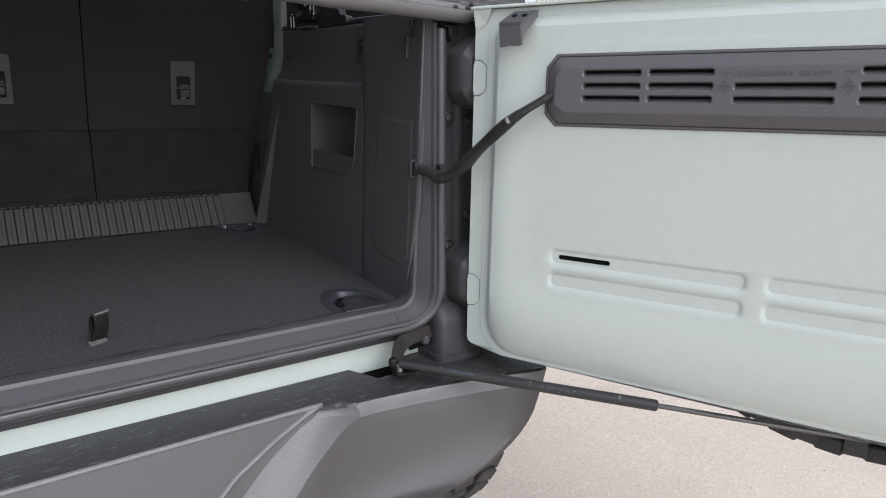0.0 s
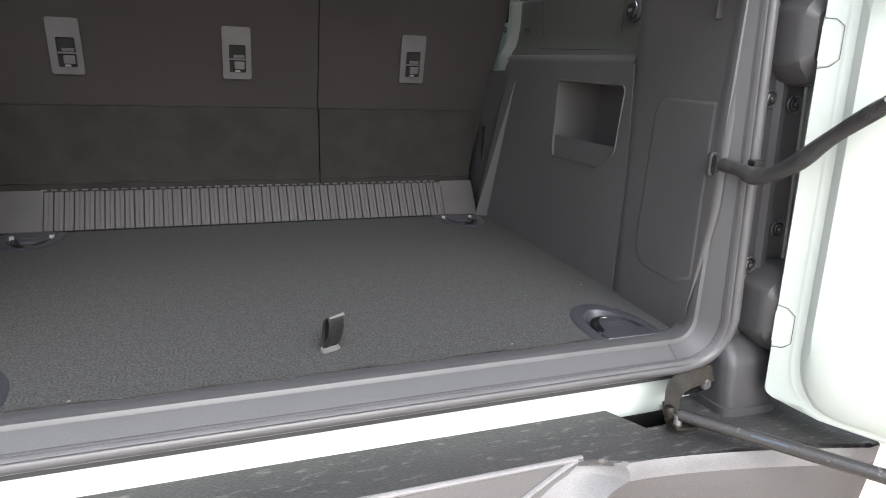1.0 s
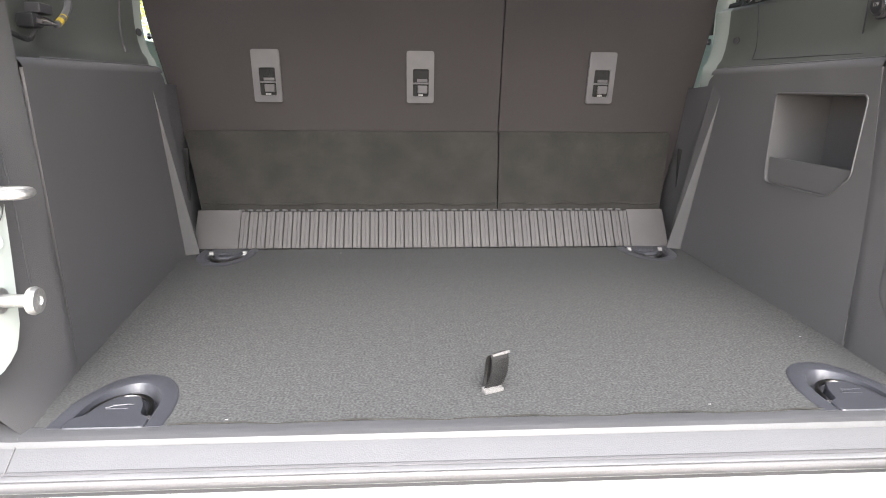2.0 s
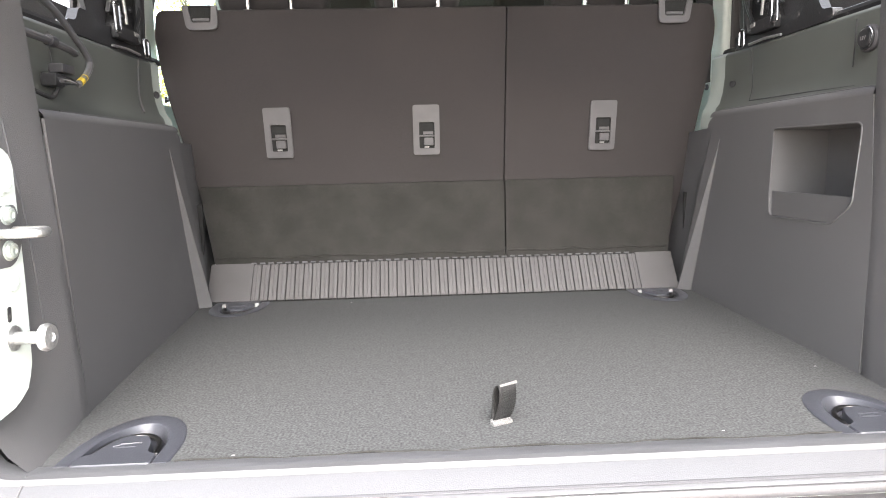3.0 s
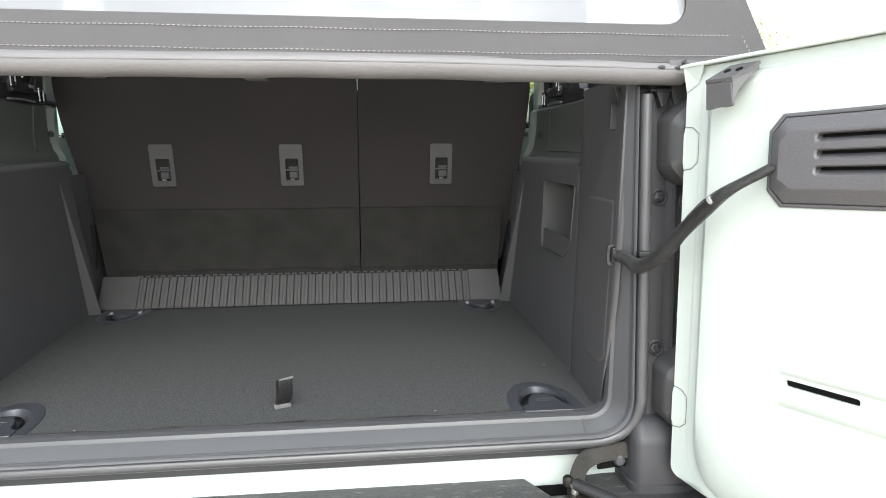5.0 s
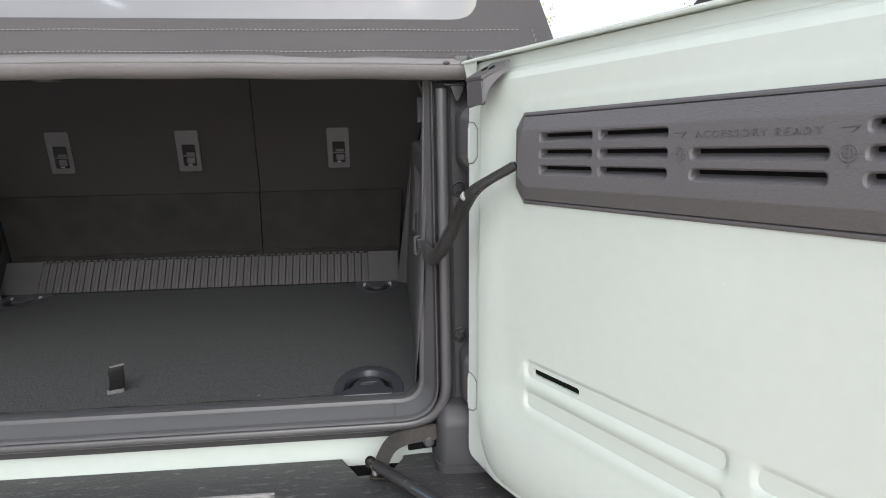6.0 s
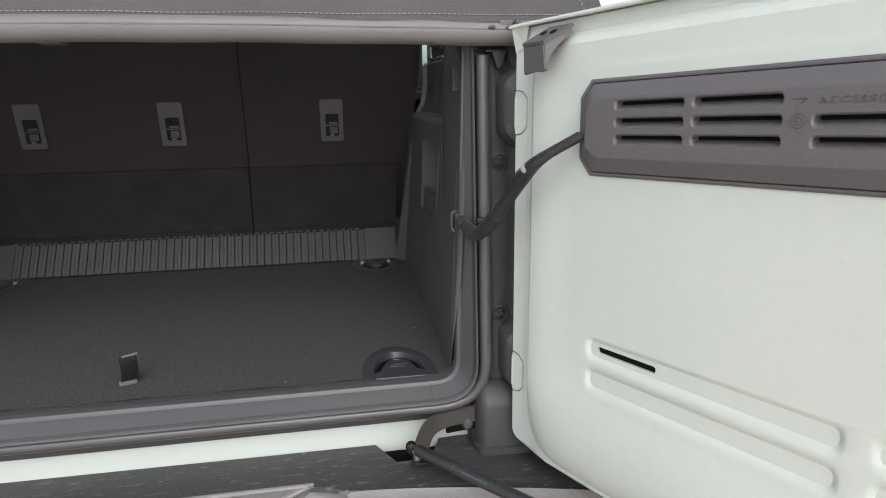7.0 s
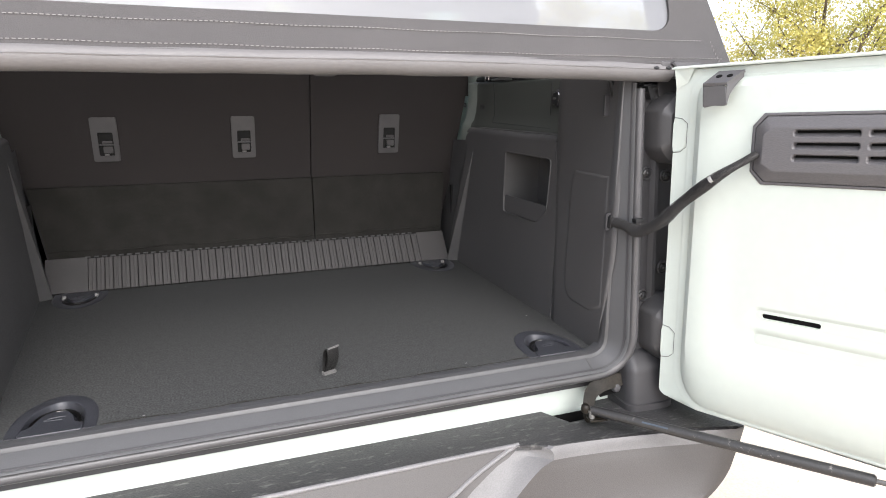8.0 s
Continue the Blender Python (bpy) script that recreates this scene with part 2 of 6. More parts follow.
BRAID_STRAND = material("grey_black_strand", (0.028, 0.027, 0.027), 0.55, big=30, fine=500)
BRAID = material("braided_sleeve", (0.022, 0.021, 0.021), 0.6, big=30, fine=700, grain=0.4, bump=0.7)
WEB = material("black_webbing", (0.017, 0.0165, 0.016), 0.6, spec=0.25, big=40, fine=900, grain=0.4, bump=0.8)
WEB_END = material("grey_stitching", (0.14, 0.136, 0.132), 0.7, big=60, fine=900, grain=0.4, bump=0.8)
# Paler than the tyre, for dust and for sunlight painted on the lugs.
TREAD = material("dusty_sunlit_tread", (0.062, 0.059, 0.056), 0.8, second=(0.042, 0.040, 0.038), big=18, fine=300, grain=0.2, bump=0.4)
TYRE = material("tyre_rubber", (0.028, 0.026, 0.025), 0.75, big=12, fine=300, grain=0.2, bump=0.4, spots=((0.10, 0.085, 0.07), 25, 0.52, 0.75))
YELLOW = material("yellow_tape", (0.5, 0.36, 0.03), 0.5)
TAG = material("pale_label", (0.36, 0.36, 0.35), 0.6)
GROUND = material("pale_gravel", (0.69, 0.595, 0.485), 0.95, second=(0.62, 0.525, 0.435), big=1.9, fine=110, grain=0.12, bump=0.5, spots=((0.76, 0.68, 0.59), 35, 0.55, 0.75))
LEAF = material("spring_leaves", (0.50, 0.44, 0.12), 0.6, second=(0.30, 0.31, 0.06), big=0.9, fine=20, grain=0.3, bump=0)
BARK = material("bark", (0.12, 0.095, 0.07), 0.9, fine=40, grain=0.3, bump=0.6)
GREY_LINER = material("grey_liner", (0.16, 0.155, 0.15), 0.8, fine=500)
LIGHT_GREY = material("pale_grey_plastic", (0.22, 0.215, 0.21), 0.5, fine=500)


def clear_vinyl():
    m = bpy.data.materials.new("clear_vinyl")
    m.use_nodes = True
    b = m.node_tree.nodes["Principled BSDF"]
    b.inputs["Base Color"].default_value = (0.23, 0.235, 0.245, 1)
    b.inputs["Roughness"].default_value = 0.12
    b.inputs["Alpha"].default_value = 0.8
    b.inputs["Specular IOR Level"].default_value = 0.3
    nz = m.node_tree.nodes.new("ShaderNodeTexNoise")
    nz.inputs["Scale"].default_value = 5
    bp = m.node_tree.nodes.new("ShaderNodeBump")
    bp.inputs["Strength"].default_value, bp.inputs["Distance"].default_value = 0.3, 0.02
    m.node_tree.links.new(nz.outputs["Fac"], bp.inputs["Height"])
    m.node_tree.links.new(bp.outputs[0], b.inputs["Normal"])
    return m


WINDOW = clear_vinyl()


def tinted_glass():
    m = bpy.data.materials.new("green_tinted_glass")
    m.use_nodes = True
    nd, ln = m.node_tree.nodes, m.node_tree.links
    nd.remove(nd["Principled BSDF"])
    tint, gloss, mix, edge = nd.new("ShaderNodeBsdfTransparent"), nd.new("ShaderNodeBsdfGlossy"), nd.new("ShaderNodeMixShader"), nd.new("ShaderNodeFresnel")
    tint.inputs["Color"].default_value = (0.70, 0.90, 0.79, 1)
    gloss.inputs["Roughness"].default_value = 0.02
    edge.inputs["IOR"].default_value = 1.45
    ln.new(edge.outputs[0], mix.inputs[0])
    ln.new(tint.outputs[0], mix.inputs[1])
    ln.new(gloss.outputs[0], mix.inputs[2])
    ln.new(mix.outputs[0], nd["Material Output"].inputs["Surface"])
    return m


GLASS = tinted_glass()

# ---------------------------------------------------------------- plan of the place
FZ = 0.900            # cargo floor
LEAN = 0.06           # the tail of the body leans forwards: dy for each metre of height
XL, XR = -0.545, 0.523  # inner lips of the tail opening


def tail(x, y, z):
    """A place on the leaning tail of the body."""
    return Vector((x, y + LEAN * (z - 1.0), z))


def lean_all(bm):
    for v in bm.verts:
        v.co.y += LEAN * (v.co.z - 1.0)


# ---------------------------------------------------------------- ground
bm = bmesh.new()
N = 60
rows_ = []
for i in range(N + 1):
    row = []
    for j in range(N + 1):
        fx, fy = (i / N * 2 - 1), (j / N * 2 - 1)
        x, y = 400 * fx * abs(fx) ** 2, 400 * fy * abs(fy) ** 2
        h = 0.015 * noise.noise(Vector((x * 0.6, y * 0.6, 0))) if abs(x) < 12 and abs(y) < 12 else 0
        row.append(bm.verts.new((x, y, h)))
    rows_.append(row)
for i in range(N):
    for j in range(N):
        bm.faces.new((rows_[i][j], rows_[i + 1][j], rows_[i + 1][j + 1], rows_[i][j + 1]))
solo("ground", bm, GROUND, "pale beige gravel yard, dry and unmarked", "ground", kind="structure")

# pebbles on the ground near the bumper
rnd = random.Random(4)
bm = bmesh.new()
for _ in range(260):
    x, y, s = rnd.uniform(0.5, 2.8), rnd.uniform(-1.2, 1.4), rnd.uniform(0.002, 0.0055)
    c = [Vector((math.cos(a) * s, math.sin(a) * s * 0.8, 0)) for a in (0, 1.3, 2.4, 3.6, 5.0)]
    lo = [bm.verts.new(Vector((x, y, 0.0)) + q) for q in c]
    top = bm.verts.new((x, y, s * 0.7 + 0.006))
    for k in range(5):
        bm.faces.new((lo[k], lo[(k + 1) % 5], top))
solo("pebbles", bm, GROUND, "small pale stones scattered on the gravel", "pebbles", kind="stuff")

# ---------------------------------------------------------------- cargo floor
TIES = [(-0.4255, 0.006, 0), (0.4345, 0.006, 0), (-0.488, 0.795, 180), (0.453, 0.806, 180)]


def dee(w, h, y0=0.0):
    """A D-shaped outline, its straight side at y0."""
    out = [Vector((-w, y0))]
    for i in range(15):
        a = math.pi - math.pi * i / 14
        out.append(Vector((w * math.cos(a), y0 + 0.030 + (h - 0.030) * math.sin(a))))
    out.append(Vector((w, y0)))
    return out


def tie_place(x, y, turn):
    return pose(x, y, FZ, 0, 0, turn) @ Matrix.Diagonal((0.92, 1.06, 1, 1))


bm = bmesh.new()
wells = [[(tie_place(*t) @ p.to_3d()).to_2d() for p in dee(0.056, 0.104, 0.012)] for t in TIES]
holed(bm, [Vector(p) for p in ((-0.60, 0.86), (-0.595, 0.78), (-0.560, 0.20), (-0.545, 0.012), (0.50, 0.008), (0.520, 0.02), (0.535, 0.198), (0.560, 0.80), (0.575, 0.86))],
      wells, 0.02, lambda a, b, c: (a, b, FZ - 0.02 + c))
solo("floor", bm, CARPET, "flat cargo floor covered in charcoal carpet, clean", "floor", kind="structure")

# thin carpet welt along the sill, a little wavy
bm = bmesh.new()
welt = [(-0.36 + 0.76 * i / 40, 0.010 + 0.0025 * math.sin(i * 0.7) + 0.0015 * math.sin(i * 1.9), FZ + 0.001) for i in range(41)]
tube(bm, welt, 0.0013, 6)
solo("carpet_edge", bm, FELT, "stitched dark edge of the cargo carpet", "carpet edge", kind="structure")

# under-floor, closes the body below
bm = bmesh.new()
rbox(bm, -0.62, 0.62, 0.03, 2.9, 0.50, FZ - 0.024, 0.01)
solo("underbody", bm, BLACK, "dark painted underbody below the cargo floor", "underbody", kind="structure")


# ---------------------------------------------------------------- tail opening: sill trim, seal, painted tail panel
def u_path(o, r=0.038, top=1.42):
    """The U-shaped line round the opening, o metres outside its inner lip: points of x, z from upper left to upper right."""
    pts = [(XL - o, top), (XL - o, FZ - o), (XR + o, FZ - o), (XR + o, top)]
    out = [Vector(pts[0])]
    for i in (1, 2):
        out += rounded([pts[i - 1], pts[i], pts[i + 1]], [0, r + o, 0], 8)[1:-1]
    out.append(Vector(pts[3]))
    return out


def narrow(z):
    return 0.54 * min(max((z - 0.94) / 0.15, 0), 1) + 0.08 * min(max((z - 1.09) / 0.2, 0), 1)


def u_sweep(bm, profile, r=0.038, top=1.42, closed=True, tuck=(0.0, 0.0)):
    """Sweeps a profile of (outward, y) along the opening; the tail leans. tuck: how far it is drawn up and in along the sill."""
    lines = []
    for o, y in profile:
        path = u_path(o, r, top)
        ln_ = []
        for p in path:
            # up the sides the inner strip grows narrower
            k = narrow(p.y) if o < 0.0215 else 0
            low = min(max(1 - (p.y - (FZ - o)) / (r + max(o, 0)), 0), 1) * min(max(o / 0.0215, 0), 1)
            ln_.append(bm.verts.new(tail(p.x + (1 if p.x > 0 else -1) * (0.0215 - o) * k, y + (-0.046 - y) * (k if y > -0.046 else 0) + tuck[1] * low, p.y + tuck[0] * low)))
        lines.append(ln_)
    k = len(profile)
    for i in range(k if closed else k - 1):
        a, b = lines[i], lines[(i + 1) % k]
        for j in range(len(a) - 1):
            bm.faces.new((a[j], a[j + 1], b[j + 1], b[j]))
    if closed:
        bm.faces.new([ln_[0] for ln_ in lines])
        bm.faces.new([ln_[-1] for ln_ in lines][::-1])


sill = thing("sill_trim", "satin grey plastic sill trim round the tail opening", "sill trim", kind="structure")
bm = bmesh.new()
u_sweep(bm, [(-0.001, 0.016), (-0.003, 0.002), (-0.003, -0.008), (-0.001, -0.0135), (0.0035, -0.0155), (0.005, -0.019), (0.012, -0.031), (0.019, -0.043), (0.0215, -0.047), (0.0215, -0.030), (0.010, 0.0)], tuck=(0.0015, 0.009))
part("trim_moulding", bm, SILL, sill, angle=22)
bm = bmesh.new()
u_sweep(bm, [(-0.0034, -0.0075), (-0.0018, -0.0138), (0.0030, -0.0160), (0.0042, -0.0160), (0.0030, -0.0120)])
part("rim", bm, SILL_RIM, sill, "paler rounded rim of the trim", angle=40)
bm = bmesh.new()
for s, x in ((1, 0.478), (-1, -0.500)):
    tube(bm, [tail(x, -0.0085, FZ + 0.0035), tail(x, -0.016, FZ - 0.0035), tail(x, -0.0375, FZ - 0.0190)], 0.0009, 6)
part("joint", bm, TRIM, sill, "thin dark joint in the trim")

seal = thing("tail_seal", "black rubber bulb seal round the tail opening", "door seal", kind="structure")
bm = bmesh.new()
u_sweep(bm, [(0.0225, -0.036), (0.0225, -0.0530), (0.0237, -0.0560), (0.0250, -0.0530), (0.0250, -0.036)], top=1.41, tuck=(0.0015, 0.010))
part("lip", bm, SEAL_LIP, seal, "thin lip of the seal, its highlight put into a paler colour", angle=60)
bm = bmesh.new()
u_sweep(bm, [(0.0215, -0.0462), (0.0215, -0.0478), (0.0195, -0.0452), (0.0190, -0.0436)], top=1.41, tuck=(0.0015, 0.009))
part("bead", bm, TRIM_DARK, seal, angle=60)
bm = bmesh.new()
ring = [(0.0384 + 0.0093 * math.cos(a), -0.0460 + 0.0104 * math.sin(a)) for a in [2 * math.pi * i / 12 for i in range(12)]]
u_sweep(bm, ring, top=1.400, tuck=(0.006, 0.0135))
part("bulb", bm, RUBBER, seal, angle=80)
# drawn down along the sill so its dark colour paints the bulb's shadow
bm = bmesh.new()
u_sweep(bm, [(0.0268, -0.025), (0.0268, -0.030), (0.054, -0.030), (0.054, -0.025)], top=1.41, tuck=(-0.010, 0.022))
part("carrier", bm, TRIM_DARK, seal, "dark carrier strip of the seal, with the shadow line under the bulb")

bm = bmesh.new()
prism(bm, [(-0.60, 0.70), (0.56, 0.70), (0.56, 0.885), (0.535, 0.872), (-0.60, 0.872)], -0.002, 0.012, "y", bev=0.002)
lean_all(bm)
solo("tail_panel", bm, PAINT, "pale green painted tail panel below the sill", "body panel", kind="structure")

# ---------------------------------------------------------------- hinge-side pillar
pillar = thing("pillar_right", "dark plastic clad rear pillar with bolts and hinge covers", "pillar", kind="structure")
bm = bmesh.new()
sec = [(0.572, 0.02), (0.572, -0.032), (0.578, -0.036), (0.600, -0.033), (0.606, -0.041), (0.613, -0.042), (0.618, -0.034), (0.650, -0.036), (0.662, -0.030), (0.664, 0.02)]
prism(bm, sec, 0.80, 1.43, "z", bev=0.0)
lean_all(bm)
part("cladding", bm, TRIM_DARK, pillar, angle=25)
bm = bmesh.new()
foot = rounded([(0.542, 0.0), (0.543, -0.056), (0.552, -0.070), (0.622, -0.074), (0.640, -0.066), (0.645, 0.0)], [0, 0.008, 0.008, 0.010, 0.010, 0], 4)


def foot_ring(z, kx, ky):
    return [tail(0.60 + (p.x - 0.60) * kx, p.y * ky, z) for p in foot]


loft(bm, [foot_ring(0.796, 1.05, 1.05), foot_ring(0.811, 1.05, 1.05), foot_ring(0.8125, 1.0, 1.0), foot_ring(0.872, 0.97, 0.97), foot_ring(0.884, 0.94, 0.92), foot_ring(0.900, 0.84, 0.72), foot_ring(0.908, 0.80, 0.50)], True, True)
part("foot", bm, TRIM_DARK, pillar, "moulded plastic foot of the pillar", angle=42)


def bolt(parent, x, y, z, r=0.0085, m_=None):
    turn = Matrix.Translation(tail(x, y, z)) @ Matrix.Rotation(radians(90), 4, "X")
    b2 = bmesh.new()
    lathe(b2, [(r * 1.55, -0.004), (r * 1.55, 0.0015), (r * 1.35, 0.003), (r * 1.2, 0.0015), (r * 1.15, -0.001)], 20, turn)
    p_ = part("bolt_seat", b2, TRIM_DARK, parent)
    b2 = bmesh.new()
    lathe(b2, [(r, -0.003), (r, 0.002), (r * 0.75, 0.0035), (r * 0.7, 0.0035)], 6, turn)
    lathe(b2, [(r * 0.5, 0.0), (r * 0.5, 0.006), (r * 0.35, 0.0075)], 12, turn)
    part("bolt", b2, m_ or BLACK, parent)


for x, y, z in ((0.589, -0.036, 1.247), (0.588, -0.036, 1.014), (0.633, -0.036, 1.241), (0.634, -0.036, 1.065), (0.640, -0.036, 0.888)):
    bolt(pillar, x, y, z)


def hinge_cover(z0, z1):
    h = thing("hinge_cover", "black moulded plastic cover over a tailgate hinge", "hinge cover", "hinge covers")
    b2 = bmesh.new()
    o = rounded([(0.584, z0 + 0.026), (0.584, z1 - 0.030), (0.616, z1), (0.655, z1), (0.655, z0), (0.608, z0)], [0.008, 0.008, 0.010, 0.006, 0.006, 0.010], 3)
    cx, cz = 0.625, (z0 + z1) / 2
    lps = []
    for y, s in ((-0.034, 1.0), (-0.066, 0.985), (-0.078, 0.93), (-0.0895, 0.70), (-0.0905, 0.66)):
        lps.append([tail(cx + (p.x - cx) * s, y, cz + (p.y - cz) * s) for p in o])
    loft(b2, lps, True, True)
    part("cover", b2, TRIM_MID, h, angle=30)
    b2 = bmesh.new()
    zc = cz
    prism(b2, rounded([(-0.101, zc - 0.020), (-0.080, zc - 0.026), (-0.080, zc + 0.026), (-0.101, zc + 0.020)], 0.004, 3), 0.6045, 0.6125, "x", bev=0.0015)
    tube(b2, [(0.604, -0.0985, zc - 0.017), (0.604, -0.0985, zc + 0.017)], 0.0042, 12)
    lean_all(b2)
    part("hinge_knuckle", b2, PAINT, h, "pale green painted hinge knuckle")
    b2 = bmesh.new()
    lathe(b2, [(0.0046, -0.0012), (0.0046, 0.0012), (0.003, 0.0014)], 12, Matrix.Translation((0.604, -0.0985, zc + 0.0185)))
    lean_all(b2)
    part("pin_washer", b2, BEZEL, h)
    return h


hinge_cover(1.265, 1.394)
bm = bmesh.new()
prism(bm, rounded([(0.596, 1.425), (0.668, 1.425), (0.668, 1.372), (0.640, 1.378), (0.606, 1.384)], 0.004, 3), -0.046, -0.030, "y", bev=0.002)
lean_all(bm)
part("corner_gusset", bm, TRIM_MID, pillar, "grey gusset under the header bar")
bm = bmesh.new()
prism(bm, rounded([(0.574, 1.408), (0.600, 1.410), (0.590, 1.384), (0.584, 1.380)], 0.002, 2), -0.050, -0.034, "y", bev=0.001)
rbox(bm, 0.566, 0.598, -0.052, -0.036, 1.404, 1.4075, 0.001)
lean_all(bm)
part("bar_bracket", bm, BLACK, pillar, "small black bracket under the bar")
hinge_cover(0.893, 1.020)

# pillar on the latch side, with its striker plate
pillar_l = thing("pillar_left", "grey plastic clad rear pillar with a painted striker plate", "pillar", kind="structure")
bm = bmesh.new()
prism(bm, [(-0.594, 0.02), (-0.594, -0.034), (-0.62, -0.036), (-0.68, -0.030), (-0.68, 0.02)], 0.80, 1.43, "z")
lean_all(bm)
part("cladding", bm, TRIM_DARK, pillar_l)
striker = thing("tailgate_striker", "pale green striker plate with two zinc plated pins", "striker")
bm = bmesh.new()
prism(bm, rounded([(-0.022, 0.962), (0.030, 0.968), (0.050, 0.99), (0.050, 1.085), (0.042, 1.222), (0.030, 1.238), (-0.022, 1.238)], [0.01, 0.02, 0.02, 0.05, 0.02, 0.02, 0.01], 4), -0.556, -0.5195, "x", bev=0.002)
lean_all(bm)
part("plate", bm, PAINT, striker)


def on_striker(y, z):
    return Matrix.Translation(tail(-0.5195, y, z)) @ Matrix.Rotation(radians(90), 4, "Y")


bm = bmesh.new()
lathe(bm, [(0.0135, 0), (0.0135, 0.0022), (0.0085, 0.003)], 24, on_striker(0.0205, 1.039))
lathe(bm, [(0.0068, 0.002), (0.0068, 0.0300), (0.0140, 0.0310), (0.0150, 0.0350), (0.0130, 0.0395), (0.0050, 0.0405), (0.0042, 0.0385)], 24, on_striker(0.0205, 1.039))
part("pin", bm, ZINC, striker)
bm = bmesh.new()
tube(bm, smooth_path([tail(-0.521, 0.006, 1.150), tail(-0.492, 0.006, 1.150), tail(-0.480, 0.010, 1.150), tail(-0.480, 0.026, 1.150), tail(-0.492, 0.032, 1.150), tail(-0.521, 0.032, 1.150)], 4), 0.0052, 10)
part("wire_loop", bm, ZINC, striker)
bm = bmesh.new()
prism(bm, rounded([(-0.004, 1.114), (0.028, 1.114), (0.043, 1.128), (0.0445, 1.158), (0.038, 1.178), (-0.004, 1.178)], [0.004, 0.006, 0.008, 0.008, 0.006, 0.004], 3), -0.5200, -0.5172, "x", bev=0.0008)
lean_all(bm)
part("backing_plate", bm, BEZEL, striker, "grey backing plate of the wire loop")
for z, r, m_ in ((1.168, 0.0085, LIT_UPPER_AND_SCREW), (1.131, 0.0085, LIT_UPPER_AND_SCREW), (1.099, 0.0105, PAINT), (1.201, 0.0105, PAINT)):
    bm = bmesh.new()
    proud = 0.0023 if m_ is LIT_UPPER_AND_SCREW else 0.0
    lathe(bm, [(r * 1.25, proud), (r * 1.25, proud + 0.0015), (r, proud + 0.002), (r * 0.92, proud + 0.0055), (r * 0.5, proud + 0.0065), (r * 0.35, proud + 0.0045)], 20, on_striker(0.0215, z))
    part("screw", bm, m_, striker, "pale round screw head")
# a black inlay paints the shade of a slot in the plate
bm = bmesh.new()
prism(bm, rounded([(0.0135, 1.057), (0.0195, 1.057), (0.0205, 1.073), (0.0145, 1.073)], 0.002, 2), -0.5200, -0.5187, "x")
lean_all(bm)
part("slot", bm, BLACK, striker, "black inlay, the shade of a slot in the plate")


# ---------------------------------------------------------------- side walls of the cargo bay
def side_wall(s, x0, name, label):
    """s = 1 for the right wall, -1 for the left; x0 shifts it. Built for the right and mirrored about x0 / 2."""
    def X(x):
        return x if s > 0 else x0 - x
    # plan of the lower panel: base line, its splay forwards, its lean outwards; start of the panel behind the pillar trim
    base, splay, lean, y_in = (0.5257, 0.0222, 0.053, 0.196) if s > 0 else (0.5225, 0.0894, 0.038, 0.162)
    dr = 0.0 if s > 0 else -0.028  # how far back the rib stands

    def shoulder_z(y):
        # level on the right, rising a little forwards on the left
        return 1.291 if s > 0 else 1.277 + 0.0065 * (y - 0.3) / 0.44
    w = thing(name, label, "side trim", kind="structure")

    def put(a, b, c):
        # lower panel: leans outwards with height and with the way forwards
        x = base + splay * (a - y_in) + lean * (b - FZ) + c
        return Vector((s * x, a, b))
    outer = rounded([(y_in, FZ - 0.01), (0.83, FZ - 0.01), (0.795, 1.10), (0.765, shoulder_z(0.765) - 0.012), (0.745, shoulder_z(0.745) - 0.001), (y_in + (0.039 if s > 0 else -0.006), shoulder_z(0.2) - 0.001), (y_in + (0.009 if s > 0 else -0.002), 1.10)], [0, 0, 0, 0.02, 0.02, 0, 0], 3)
    hole = rounded([(0.249, 1.2525), (0.487, 1.2535), (0.482, 1.135), (0.477, 1.099), (0.298, 1.101), (0.252, 1.135)], [0.012, 0.008, 0.01, 0.012, 0.012, 0.01], 3)
    b2 = bmesh.new()
    if s > 0:
        holed(b2, outer, [hole], 0.004, put)
    else:
        holed(b2, outer, [], 0.004, put)
    part("lower_panel", b2, TRIM, w)
    # rounded shoulder along the top, rolling back to the upper panel
    b2 = bmesh.new()
    lines = []
    for i in range(9):
        a = math.pi / 2 * i / 8
        dx, dz = 0.014 * (1 - math.cos(a)), 0.014 * math.sin(a)
        lines.append([b2.verts.new(put(y, shoulder_z(y) - 0.002 + dz, dx)) for y in (y_in + (0.04 if s > 0 else -0.006), 0.35, 0.5, 0.62, 0.73, 0.748, 0.758)])
    for i in range(5):
        lines.append([b2.verts.new(put(y, shoulder_z(y) + 0.012 + 0.0015 * i, 0.014 + 0.02 * (i + 1))) for y in (y_in + (0.04 if s > 0 else -0.006), 0.35, 0.5, 0.62, 0.73, 0.748, 0.758)])
    for p_, q_ in zip(lines, lines[1:]):
        for i in range(6):
            b2.faces.new((p_[i], p_[i + 1], q_[i + 1], q_[i]))
    part("shoulder", b2, TRIM, w, angle=60)
    # sliver facet and the inset panel in front of it
    b2 = bmesh.new()
    top_, b0, b1 = put(0.697 + dr, 1.246, -0.001), put(0.780 + dr, FZ, -0.001), put(0.794 + dr, FZ, -0.028)
    t1 = put(0.74, shoulder_z(0.74) - 0.023, -0.0005)
    f1, f2 = put(0.815, FZ, 0.002), put(0.80, 1.17, 0.004)
    v = [b2.verts.new(p_) for p_ in (top_, b0, b1, t1, f1, f2)]
    b2.faces.new((v[0], v[1], v[2]))
    b2.faces.new((v[0], v[2], v[4], v[5], v[3]))
    g1, g2, g3 = put(1.02, FZ, 0.012), put(0.98, 1.15, 0.012), put(0.93, 1.26, 0.010)
